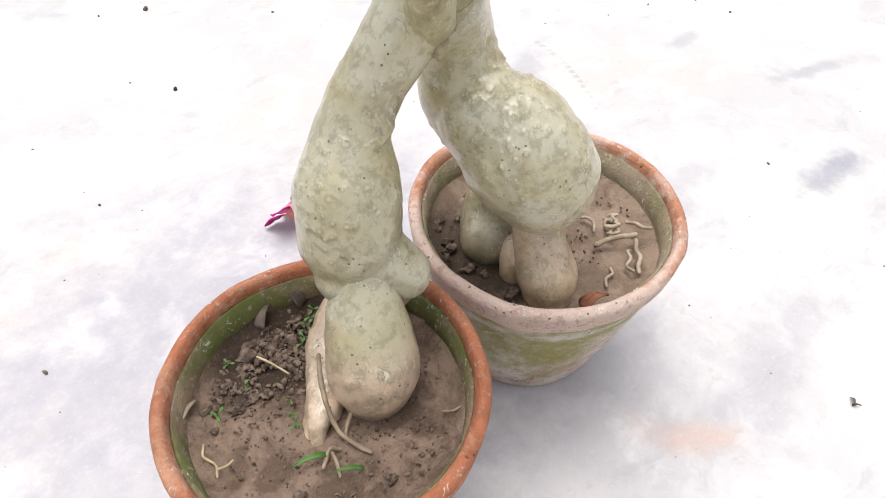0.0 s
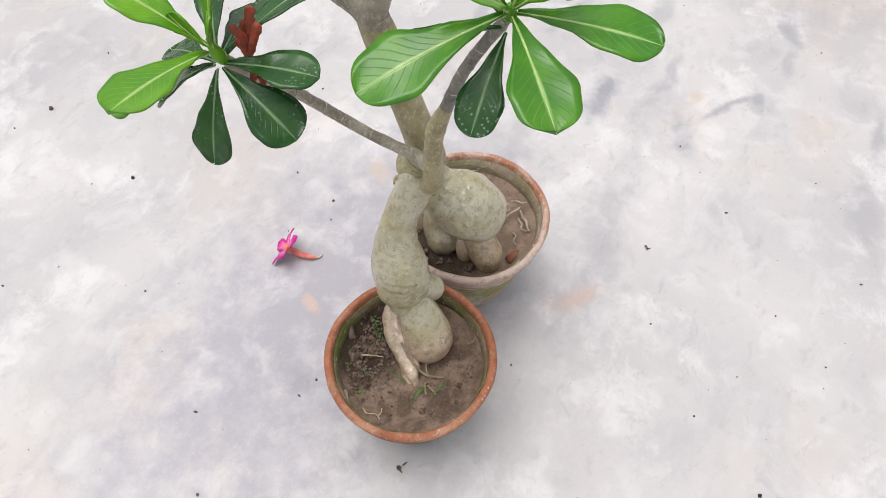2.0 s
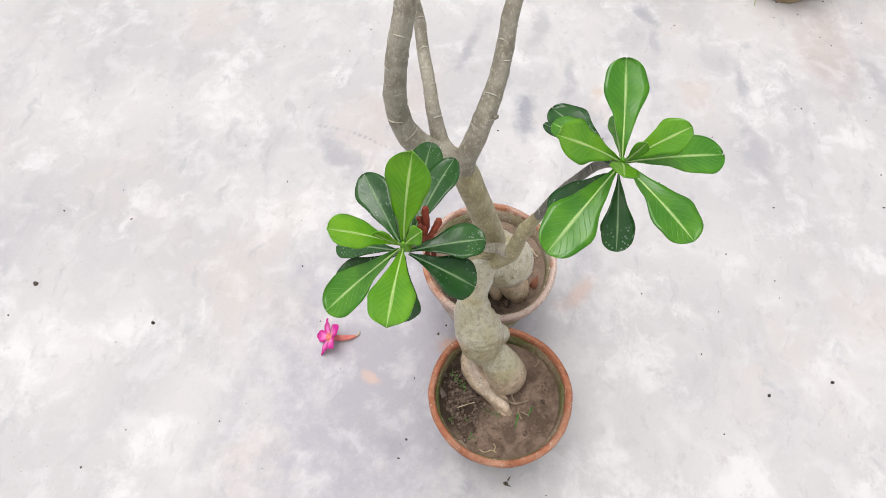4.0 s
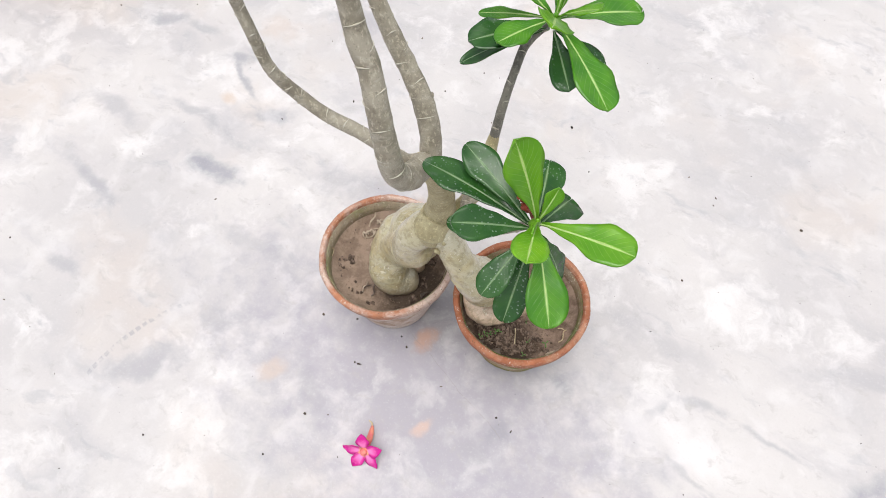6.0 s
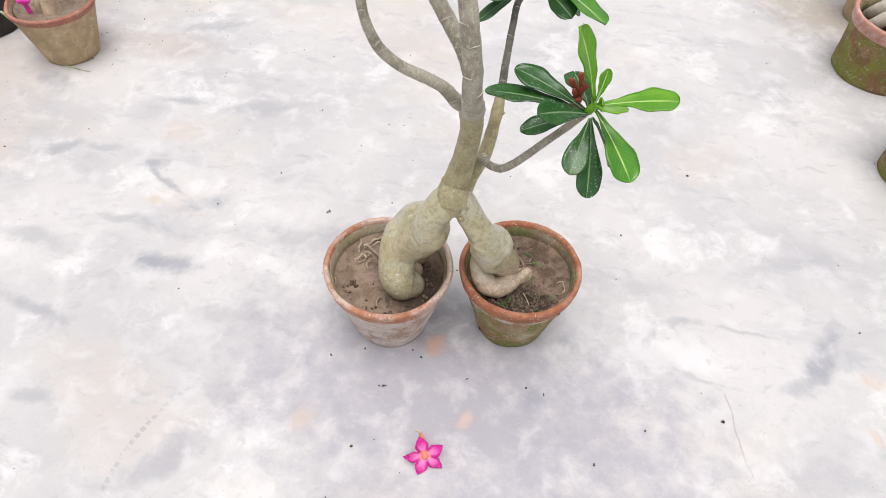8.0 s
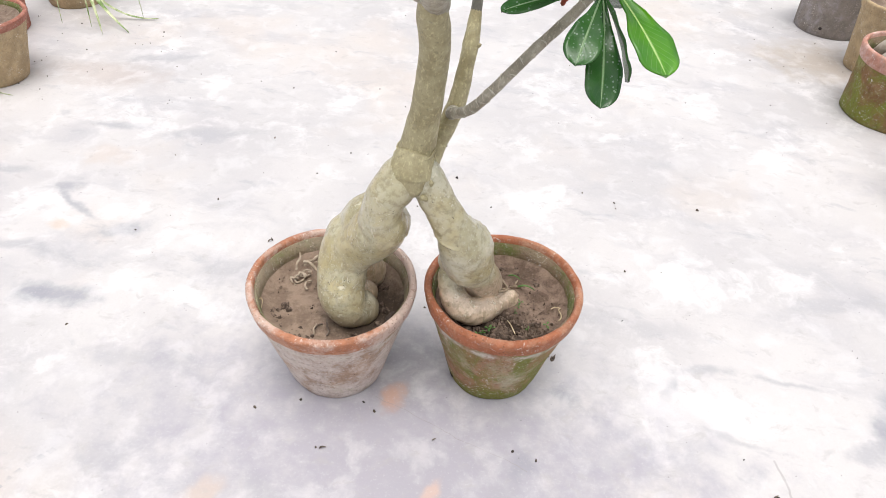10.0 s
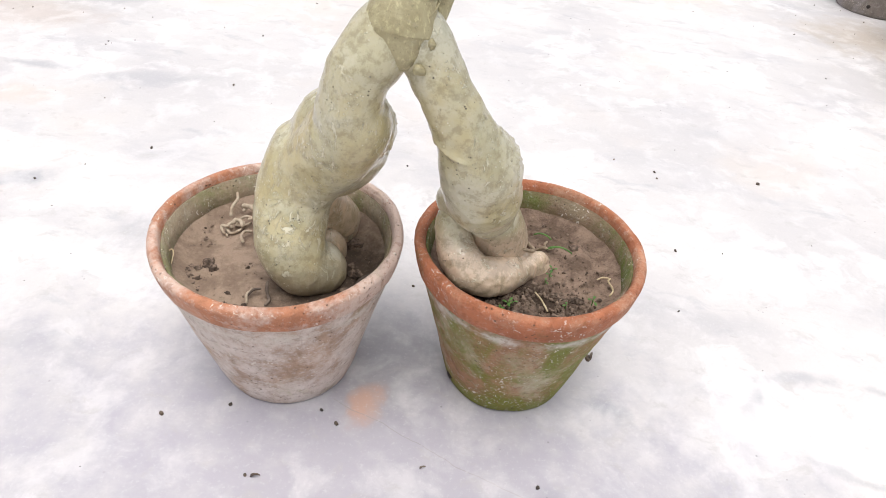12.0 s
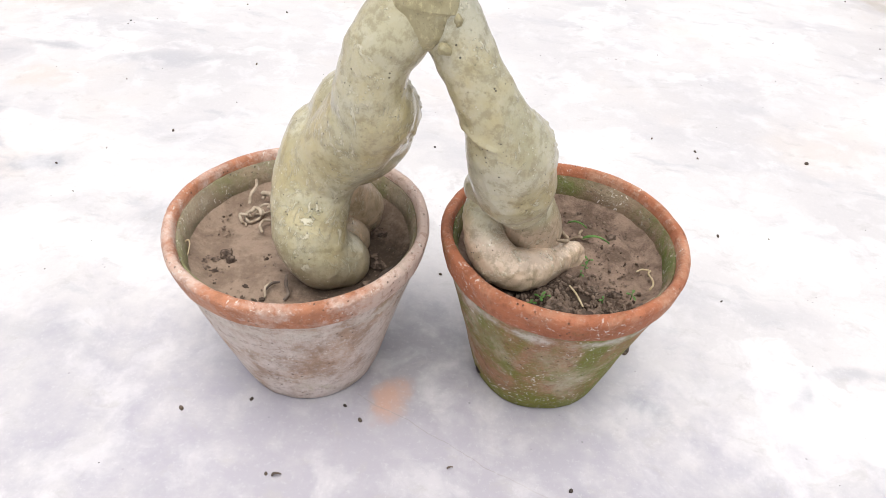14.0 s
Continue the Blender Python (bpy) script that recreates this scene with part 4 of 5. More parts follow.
# pruned knots on the branches
for c, r in (((0.0513, -0.0388, 0.7304), 0.005), ((0.0575, -0.0706, 0.6818), 0.005), ((0.1089, 0.0127, 0.5823), 0.0045), ((0.0693, -0.0415, 0.4194), 0.0085), ((0.0723, -0.0275, 0.4175), 0.0060), ((0.0713, -0.0346, 0.4162), 0.0055), ((0.0507, -0.0147, 0.4035), 0.0095), ((0.0609, -0.0593, 0.4085), 0.006), ((0.0679, -0.0503, 0.4261), 0.007)):
    bm = bmesh.new()
    bmesh.ops.create_icosphere(bm, subdivisions=3, radius=r * 0.72, matrix=Matrix.Translation(c))
    for v in bm.verts:
        v.co += (v.co - Vector(c)) * (0.5 * noise.noise(v.co * 160) + 0.25 * noise.noise(v.co * 420))
    part("knot", bm, BARK if c[2] > 0.6 else TRUNK, plant)

# rosette near the mossy pot: tip, width, kind, upper side
C1 = Vector((0.2170, -0.1215, 0.7140))
for tip, w, kind, nrm in (
    ((0.180, -0.114, 0.819), 0.047, "new", (1, -0.5, 0.3)),
    ((0.318, -0.125, 0.737), 0.046, "new", (0, -0.1, 1)),
    ((0.272, -0.197, 0.663), 0.046, "mid", (0.3, -0.3, 1)),
    ((0.234, -0.191, 0.761), 0.038, "new", (0, 0.3, 1)),
    ((0.227, -0.102, 0.759), 0.020, "new", (0.5, -0.6, 0.5)),
    ((0.222, -0.150, 0.742), 0.018, "new", (0.6, -0.4, 0.5)),
    ((0.080, -0.107, 0.711), 0.040, "old", (0.35, 0, 1)),
    ((0.115, -0.079, 0.730), 0.036, "old", (0.1, -0.3, 1)),
    ((0.146, -0.171, 0.733), 0.037, "old", (0, -0.3, 1)),
    ((0.130, -0.149, 0.686), 0.028, "old", (0, -0.2, 1)),
    ((0.196, -0.198, 0.666), 0.033, "old", (0, -0.6, 1)),
    ((0.224, -0.199, 0.630), 0.036, "old", (0.2, -0.7, 0.8)),
    ((0.256, -0.122, 0.620), 0.038, "old", (1, 0.2, 0.6)),
    ((0.230, -0.047, 0.662), 0.048, "old", (0.3, 0.3, 1)),
    ((0.196, -0.040, 0.704), 0.042, "old", (0.1, 0.1, 1)),
):
    tip = Vector(tip)
    start = C1 + (tip - C1).normalized() * 0.006 + Vector((0, 0, -0.012 if kind == "old" else 0.0))
    leaf(plant, start, tip, w, kind, nrm, 0.05 if kind == "old" else 0.04)
# rosette above, behind it
C2 = Vector((0.1355, 0.0870, 0.7700))
for tip, w, kind, nrm in (
    ((0.231, 0.017, 0.744), 0.052, "mid", (0.3, 0, 1)),
    ((0.213, 0.154, 0.757), 0.050, "mid", (0.3, 0.2, 1)),
    ((0.050, 0.082, 0.826), 0.046, "mid", (0.4, 0, 1)),
    ((0.110, 0.191, 0.763), 0.048, "mid", (0.2, 0, 1)),
    ((0.129, 0.140, 0.822), 0.034, "new", (0.4, -0.2, 1)),
    ((0.157, 0.014, 0.828), 0.042, "new", (0.3, 0.3, 1)),
    ((0.066, 0.019, 0.765), 0.042, "old", (0, 0, 1)),
    ((0.203, 0.092, 0.712), 0.036, "old", (0.8, 0, 0.7)),
    ((0.186, 0.020, 0.748), 0.034, "old", (0, -0.4, 1)),
    ((0.058, 0.016, 0.731), 0.022, "old", (-0.2, -0.2, 1)),
    ((0.100, 0.017, 0.780), 0.036, "mid", (0, -0.2, 1)),
    ((0.186, 0.076, 0.812), 0.030, "new", (0.2, 0, 1)),
    ((0.043, 0.092, 0.735), 0.016, "mid", (0, -0.3, 1)),
    ((0.143, 0.100, 0.812), 0.014, "new", (0.8, 0, 0.5)),
):
    tip = Vector(tip)
    start = C2 + (tip - C2).normalized() * 0.005 + Vector((0, 0, -0.012 if kind == "old" else 0.0))
    leaf(plant, start, tip, w, kind, nrm, 0.05 if kind == "old" else 0.04)
leaf(plant, (-0.0688, -0.1502, 0.9349), (-0.1231, -0.1256, 0.8838), 0.030, "new", (-0.5, 0, 1), 0.08)
# soft green shoot tips in the rosettes
for end, tip in (((0.2130, -0.1185, 0.7040), C1), ((0.1314, 0.0854, 0.7640), C2)):
    part("shoot_tip", tube([(*end, 0.0050), (*(Vector(end).lerp(tip, 0.7)), 0.0056), (*(tip + Vector((0.001, 0.0, 0.006))), 0.0030)], segs=12, wave=0.1, freq=120), LEAF_NEW, plant, "soft green shoot tip")
# shrivelled flower stalks
rnd = random.Random(4)
for k in range(9):
    a, up = k * 0.7, rnd.uniform(-0.034, 0.042)
    b = Vector((0.2010, -0.1045, 0.7000))
    e = b + Vector((0.011 * math.cos(a) - 0.004, 0.011 * math.sin(a) + 0.005, up))
    bm = tube([(*b, 0.002), (*(b.lerp(e, 0.5) + Vector((0.003 * rnd.uniform(-1, 1), 0.003, 0.003))), 0.0032), (*e, rnd.uniform(0.002, 0.0045))], segs=8, wave=0.5, freq=260)
    part("dried_flower", bm, DRIED, plant, "shrivelled rust-red flower remains")

# ---- fallen blossom ----
F = Vector((0.038, -0.325, 0.0))
flower = thing("fallen_flower", F, "fallen magenta desert rose blossom lying on the concrete", "flower")
ax = Vector((0.14, -0.76, 0.62)).normalized()
throat = F + Vector((0.0, 0.004, 0.024))
u0 = ax.orthogonal().normalized()
v0 = ax.cross(u0)
for k in range(5):
    a = radians(72 * k + 20)
    out = u0 * math.cos(a) + v0 * math.sin(a)
    tip = throat + out * 0.041 + ax * 0.004
    tip.z = max(tip.z, 0.002)
    bm = bmesh.new()
    blade(bm, throat + out * 0.004 - ax * 0.002, tip, 0.027, ax, 0.10, -0.14 if k % 2 else 0.16, "petal", 12, 8, 0.0004, 0.0, 0.3 * (-1) ** k)
    part("petal", bm, PETAL, flower)
rows = [(*(throat + ax * 0.001), 0.0075), (*(throat + Vector((-0.003, 0.010, -0.008))), 0.0062), (*(F + Vector((-0.006, 0.030, 0.010))), 0.0062), (*(F + Vector((-0.011, 0.046, 0.007))), 0.0045), (*(F + Vector((-0.014, 0.053, 0.005))), 0.0028)]
part("flower_tube", tube(rows, segs=14, wave=0.06, freq=90), TUBE, flower, "coral flower tube")
rows = [(*(F + Vector((-0.014, 0.053, 0.005))), 0.002), (*(F + Vector((-0.019, 0.059, 0.004))), 0.0018), (*(F + Vector((-0.026, 0.061, 0.003))), 0.0012)]
part("stalk", tube(rows, segs=8), STRAW, flower, "dry pale stalk")
part("stamens", tube([(*(throat + ax * 0.001), 0.003), (*(throat + ax * 0.007), 0.0012)], segs=8), STRAW, flower)


# ---- litter in the pots ----
def in_pot(cx, cy, R, n, seed, z, lo, hi, lumpy=None):
    rnd, rows = random.Random(seed), []
    while len(rows) < n:
        a, r = rnd.uniform(0, 6.283), R * math.sqrt(rnd.random())
        x, y = cx + r * math.cos(a), cy + r * math.sin(a)
        if lumpy is None or noise.noise(Vector((x, y, 0)) * lumpy[0] + Vector((seed, 0, 0))) > lumpy[1]:
            rows.append((x, y, z + 0.001, rnd.uniform(lo, hi) if rnd.random() > 0.12 else hi * rnd.uniform(1, 1.6)))
    return rows


def dark_patch(n):
    """Coarse dark crumbs heaped in the damp half of the mossy pot."""
    rnd, rows = random.Random(21), []
    while len(rows) < n:
        x, y = rnd.gauss(0.190, 0.034), rnd.gauss(-0.050, 0.022)
        if math.hypot(x - 0.1827, y - 0.0215) < 0.100 and noise.noise(Vector((x, y, 0)) * 48) > -0.22:
            rows.append((x, y, SOIL_ZA + 0.001, 0.0007 + 0.0027 * rnd.random() ** 2.2))
    return rows


scatter("soil_crumbs", in_pot(0.1827, 0.0215, 0.100, 800, 3, SOIL_ZA, 0.0005, 0.0015, (22, -0.35)) + dark_patch(950), CLOD, "dark soil crumbs on the brown soil", "soil crumbs")
scatter("soil_crumbs", in_pot(-0.0790, -0.0095, 0.106, 200, 5, SOIL_ZB, 0.0006, 0.0017, (26, 0.08)), CLOD, "soil crumbs on the silty soil", "soil crumbs")


def clods(rows, z, label):
    rnd = random.Random(len(rows))
    for x, y, s in rows:
        bm = bmesh.new()
        got = bmesh.ops.create_icosphere(bm, subdivisions=2, radius=1.0)
        off = Vector((rnd.uniform(0, 9), 0, 0))
        for v in got["verts"]:
            k = 0.9 + 0.75 * noise.noise(v.co * 1.5 + off) + 0.35 * noise.noise(v.co * 4 + off)
            v.co = Vector((x, y, z + s * 0.35)) + Vector((v.co.x * s * 1.2 * k, v.co.y * s * k, v.co.z * s * 0.65 * k))
        tagged(new("soil_clod", mesh_of("soil_clod", bm, CLOD, smooth=False)), label, "soil clod", "clods of earth")


clods([(0.212, -0.059, 0.0075), (0.203, -0.066, 0.006), (0.219, -0.052, 0.005), (0.193, -0.054, 0.0055), (0.228, -0.064, 0.005), (0.176, -0.052, 0.005), (0.150, -0.056, 0.005), (0.135, -0.044, 0.006), (0.160, -0.068, 0.0045), (0.240, 0.068, 0.005), (0.180, 0.098, 0.004), (0.262, -0.034, 0.0055), (0.196, -0.041, 0.004), (0.212, -0.074, 0.0055), (0.236, -0.046, 0.004)]
      + [(0.196 + 0.05 * math.cos(k * 2.1) * (0.4 + 0.6 * ((k * 37) % 11) / 11), -0.024 + 0.05 * math.sin(k * 2.1) * (0.4 + 0.6 * ((k * 53) % 13) / 13), 0.0022 + 0.0022 * ((k * 29) % 7) / 7) for k in range(34)], SOIL_ZA, "dark dry clod of earth on the brown soil")
clods([(-0.148, -0.038, 0.0065), (-0.140, -0.044, 0.005), (-0.156, -0.046, 0.004), (-0.150, -0.062, 0.0035), (-0.062, -0.098, 0.004), (-0.070, -0.101, 0.0035), (-0.010, -0.086, 0.006), (-0.004, -0.078, 0.0045), (-0.016, -0.094, 0.005), (0.004, -0.022, 0.007), (-0.002, -0.008, 0.004), (-0.098, -0.094, 0.003), (-0.162, -0.060, 0.005), (-0.166, -0.052, 0.004), (-0.158, -0.070, 0.004), (-0.164, -0.044, 0.003), (-0.114, -0.076, 0.003), (-0.092, -0.090, 0.003), (-0.006, 0.027, 0.008), (0.002, -0.051, 0.006), (-0.002, -0.060, 0.005)], SOIL_ZB, "small brown clod on the silty soil")


def twig(name, rows, material, label, category="twig", wave=0.25):
    return tagged(new(name, mesh_of(name, tube(rows, segs=7, steps=5, wave=wave, freq=160), material)), label, category)


def around(x, y, z, *steps, r=0.0012):
    """A wandering line from x, y by small steps in centimetres."""
    rows = [(x, y, z, r)]
    for dx, dy, dz in steps:
        x, y, z = x + dx * 0.01, y + dy * 0.01, z + dz * 0.01
        rows.append((x, y, z, r))
    return rows


zA, zB = SOIL_ZA + 0.002, SOIL_ZB + 0.002
twig("twig", around(0.276, 0.020, zA + 0.002, (-0.3, -0.7, 0.2), (0.3, -0.8, 0), (0.1, -0.6, -0.2), (-0.4, -0.7, 0), r=0.0010), STRAW, "pale bent twig lying on the soil by the wall")
twig("twig", around(0.262, 0.016, zA + 0.002, (0.5, 0.2, 0.2), (0.6, -0.1, 0.1), r=0.0009), STRAW, "pale bent twig lying on the soil by the wall")
twig("twig", around(0.206, -0.049, zA + 0.006, (-0.6, 1.4, 0.1), (-0.6, 1.4, -0.3), r=0.0009), STRAW, "thin straw on the brown soil")
twig("root_strand", around(0.176, 0.042, zA + 0.012, (0.5, 0.2, -0.6), (0.6, 0.5, -0.4), (0.3, 0.6, -0.1), r=0.0015), ROOT, "thin pale root strand along the root bulb", "root")
twig("root_strand", around(0.176, 0.002, zA + 0.040, (0.7, 1.2, -1.0), (0.6, 1.6, -1.2), (0.2, 1.8, -1.1), (-0.6, 1.6, -0.5), (-0.4, 0.8, -0.1), r=0.0019), ROOT, "thin pale root strand along the root bulb", "root")
twig("root_strand", around(0.197, 0.056, zA, (0.6, -0.2, 0.6), (0.6, 0.3, -0.4), (0.5, 0.4, -0.1), r=0.0017), ROOT, "short forked root stub at the soil", "root")
twig("root_strand", around(0.204, 0.058, zA + 0.006, (0.1, 0.7, -0.3), (0.3, 0.8, -0.3), r=0.0014), ROOT, "short forked root stub at the soil", "root")
twig("root_strand", around(0.120, 0.081, zA + 0.004, (-0.5, 0.6, 0.4), (-0.6, 0.1, 0), r=0.0009), ROOT, "fine pale rootlet by the wall", "root")
for cx, cy, R0, z0, turns, r in ((-0.143, 0.026, 0.011, 0.006, 1.5, 0.0019), (-0.134, 0.034, 0.008, 0.009, 1.2, 0.0015), (-0.150, 0.018, 0.007, 0.004, 1.0, 0.0016)):
    n = int(turns * 9)
    curl = []
    for k in range(n):
        stray = Vector((noise.noise(Vector((k * 0.37 + cx * 90, 1.0, 0))), noise.noise(Vector((k * 0.37 + cx * 90, 5.0, 0))), 0)) * 0.011
        bow = R0 * (0.75 + 0.45 * noise.noise(Vector((k * 0.5, cy * 70, 3.0))))
        curl.append((cx + bow * math.cos(0.75 * k) + stray.x, cy + bow * 0.7 * math.sin(0.75 * k) + stray.y, zB + z0 * 0.6 + 0.004 * math.sin(0.6 * k + cx * 40), r * (1.15 - 0.5 * k / n)))
    twig("dry_root", curl, DRY, "curled dry grey root loop on the soil", "root")
twig("dry_root", around(-0.108, 0.036, zB + 0.006, (-0.9, 0.4, 0.4), (-0.9, 0.6, 0.3), (-0.8, 0.5, 0.1), (-0.7, 0.2, -0.2), r=0.0026), DRY, "thick dry grey root on the silty soil", "root")
twig("dry_root", around(-0.140, 0.050, zB + 0.008, (0.2, 0.8, 0.1), (0.7, 0.6, -0.2), (0.5, 0.9, 0.1), (0.9, 0.5, -0.1), (0.6, 0.6, 0), r=0.0021), DRY, "thin dry root trailing along the silty soil", "root")
twig("dry_root", around(-0.128, 0.060, zB + 0.004, (0.6, 0.1, 0.4), (0.5, 0.8, 0), (0.8, 0.2, -0.2), (0.2, 0.9, 0.2), r=0.0016), DRY, "thin dry root trailing along the silty soil", "root")
twig("dry_root", around(-0.150, 0.036, zB + 0.010, (-0.1, 0.9, 0.5), (0.3, 0.9, 0.4), (-0.2, 0.7, 0.3), r=0.0018), DRY, "thin dry root standing off the soil", "root")
twig("dry_root", around(-0.122, 0.020, zB + 0.003, (-0.5, -0.6, 0.4), (-0.1, -0.8, -0.1), (0.4, -0.6, -0.2), r=0.0017), DRY, "short broken root on the silty soil", "root")
twig("dry_root", around(-0.098, 0.062, zB + 0.002, (0.6, 0.7, 0.3), (0.9, 0.0, 0.0), (0.6, 0.6, -0.1), r=0.0014), DRY, "short broken root on the silty soil", "root")
twig("dry_root", around(-0.092, -0.066, zB + 0.001, (0.2, -0.8, 0.5), (-0.2, -0.6, 0), (0.2, -0.7, -0.4), r=0.0012), DRY, "short broken root on the silty soil", "root")
twig("dry_root", around(-0.074, -0.068, zB + 0.014, (0.1, -0.7, -0.5), (0.4, -0.6, -0.5), (-0.2, -0.6, -0.2), r=0.0016), DEAD, "dark shredded root stub beside the foot", "root")
twig("dry_root", around(-0.082, -0.070, zB + 0.006, (-0.5, -0.5, 0.2), (-0.4, -0.5, -0.3), r=0.0013), DEAD, "dark shredded root stub beside the foot", "root")
loop = [(-0.183 + 0.004 * math.cos(a), -0.052 + 0.011 * math.sin(a), zB + 0.010 + 0.006 * math.sin(a), 0.0007) for a in (0, 0.8, 1.6, 2.4, 3.2, 4.0, 4.8, 5.6, 6.28)]
twig("straw_loop", loop, STRAW, "thin looped straw leaning on the inner wall", "straw")


def litter_leaf(name, base, tip, w, material, label, category="leaf litter", sag=0.2, cup=0.3, nrm=(0, 0, 1)):
    bm = bmesh.new()
    blade(bm, base, tip, w, nrm, sag, cup, "strap", 8, 4, 0.0005, twist=0.6)
    return tagged(new(name, mesh_of(name, bm, material)), label, category)


litter_leaf("dry_leaf", (-0.040, 0.078, zB + 0.004), (-0.066, 0.086, zB + 0.010), 0.013, RUST, "rust-red dry leaf scrap beside the root foot")
litter_leaf("dry_leaf", (-0.044, 0.074, zB + 0.002), (-0.060, 0.079, zB + 0.012), 0.009, RUST, "rust-red dry leaf scrap beside the root foot")
litter_leaf("dry_leaf", (0.190, -0.074, zA + 0.003), (0.172, -0.084, zA + 0.014), 0.012, DEAD, "curled dead leaf on the brown soil")
litter_leaf("dry_leaf", (0.150, -0.072, zA + 0.004), (0.158, -0.090, zA + 0.020), 0.012, DEAD, "curled dead leaf on the brown soil")
litter_leaf("dry_leaf", (0.122, -0.038, zA + 0.006), (0.112, -0.052, zA + 0.022), 0.011, DEAD, "curled dead leaf on the brown soil")
litter_leaf("dry_leaf", (0.266, -0.046, zA + 0.004), (0.280, -0.028, zA + 0.012), 0.015, DRY, "grey dead leaf on the brown soil")
litter_leaf("dry_leaf", (0.012, -0.046, zB + 0.002), (0.022, -0.034, zB + 0.012), 0.010, DEAD, "curled dead leaf at the pot wall")
litter_leaf("grass_blade", (0.207, 0.055, zA + 0.003), (0.235, 0.049, zA + 0.006), 0.005, WEED, "short green grass blade on the soil", "grass")
litter_leaf("grass_blade", (0.192, 0.080, zA + 0.002), (0.212, 0.070, zA + 0.006), 0.004, WEED, "short green grass blade on the soil", "grass")

# seedlings: tiny pairs of leaves
for k, (x, y, s) in enumerate(((0.151, -0.058, 0.009), (0.157, -0.052, 0.008), (0.166, -0.043, 0.009), (0.171, -0.039, 0.007), (0.254, -0.022, 0.009), (0.227, -0.059, 0.007), (0.226, -0.033, 0.007), (0.210, 0.012, 0.006), (0.213, 0.021, 0.007), (0.205, 0.000, 0.006), (0.145, -0.064, 0.007))):
    s *= 0.75
    ob = thing("seedling", (x, y, zA), "tiny green seedling sprouting from the brown soil", "seedling", "weeds in the mossy pot")
    part("stem", tube([(x, y, zA - 0.003, 0.0005), (x, y, zA + s * 0.7, 0.0005)], segs=5, steps=2), WEED, ob)
    for j in range(3 if k % 3 else 2):
        a = j * 2.3 + k * 1.3
        bm = bmesh.new()
        blade(bm, (x, y, zA + s * 0.6), (x + s * math.cos(a), y + s * math.sin(a), zA + s * (0.5 + 0.3 * j)), s * 0.42, (0, 0, 1), 0.1, 0.2, "obovate", 6, 4, 0.0002)
        part("leaf", bm, WEED, ob)

# ---- crumbs and flecks on the concrete ----
rnd = random.Random(11)
spots = [(x, y, 0, s) for x, y, s in ((-0.072 * 1.06, -0.177, 0.002), (-0.19, -0.12, 0.003), (0.362, -0.288, 0.0035), (0.59 * 1.06, -0.165, 0.004), (0.466, -0.205, 0.003), (-0.107, -0.312, 0.004), (0.444, 0.308, 0.0035), (0.635, 0.548, 0.004), (0.074, 0.575, 0.004), (0.034, 0.709, 0.004), (-0.441, 0.396, 0.003), (0.031, -0.70, 0.005), (-0.037, -0.98, 0.006), (-0.22, -0.83, 0.003), (0.0, -0.10, 0.003), (-0.02, -0.085, 0.003), (0.29, 0.052, 0.005))]
for _ in range(330):
    spots.append((rnd.uniform(-1.6, 1.6), rnd.uniform(-1.1, 2.0), 0, rnd.choice((0.0008, 0.0010, 0.0013, 0.0018, 0.0025))))
for _ in range(26):
    spots.append((rnd.gauss(1.2, 0.15), rnd.gauss(1.45, 0.2), 0, rnd.uniform(0.0007, 0.0025)))
    spots.append((rnd.gauss(-1.05, 0.15), rnd.gauss(0.98, 0.15), 0, rnd.uniform(0.0007, 0.0025)))
scatter("floor_crumbs", spots, GRIT, "dark grit and dry flecks scattered on the concrete", "grit")
for x, y, a, s in ((-0.291, 0.275, 0.6, 0.011), (-0.283, 0.280, 2.2, 0.008), (-0.07, -0.178, 0.1, 0.010), (0.62, -0.166, 0.5, 0.007), (0.292, 0.050, 1.2, 0.012), (0.285, 0.056, 2.6, 0.009), (0.10, -0.14, 0.2, 0.006)):
    litter_leaf("leaf_fleck", (x, y, 0.001), (x + s * math.cos(a), y + s * math.sin(a), 0.004), s * 0.4, DEAD, "dark dry leaf fleck on the concrete")

# ---- pots standing round the terrace ----
POT_I, POT_J, POT_G, POT_D, POT_H, POT_K, POT_L = (1.327, 1.775), (1.362, 1.450), (-1.590, 0.650), (-1.563, 0.930), (-1.290, 1.377), (-1.400, 1.110), (-1.515, 0.400)
clay_pot("flower_pot", -1.216, 0.823, 0.178, 0.124, 0.078, "tan clay pot with a dusty red rim", TAN, RED_RIM, INNER, 0.022, 3.3, "pots along the terrace")
soil_bed("potting_soil", -1.216, 0.823, 0.148, 0.103, SOIL_FAR, "dark soil in the tan pot", 0.002, 4.0)
clay_pot("flower_pot", 1.292, 1.128, 0.195, 0.148, 0.132, "wide pot with a pink rim over bright green moss", GREEN_POT, PINK_RIM, INNER, 0.040, 8.1, "pots along the terrace")
soil_bed("potting_soil", 1.292, 1.128, 0.15, 0.118, SOIL_FAR, "soil in the pink-rimmed pot", 0.002, 9.0)
clay_pot("flower_pot", 1.267, 0.639, 0.20, 0.118, 0.104, "dark mossy clay pot with a pinkish lime-crusted rim", GREEN_POT, PINK_RIM, INNER, 0.034, 12.4, "pots along the terrace")
soil_bed("potting_soil", 1.267, 0.639, 0.168, 0.097, SOIL_FAR, "soil in the dark mossy pot", 0.002, 3.0)
clay_pot("flower_pot", POT_I[0], POT_I[1], 0.22, 0.135, 0.115, "grey lime-stained clay pot with a drain hole", GREY_POT, GREY_POT, INNER, 0.03, 15.0, "pots along the terrace")
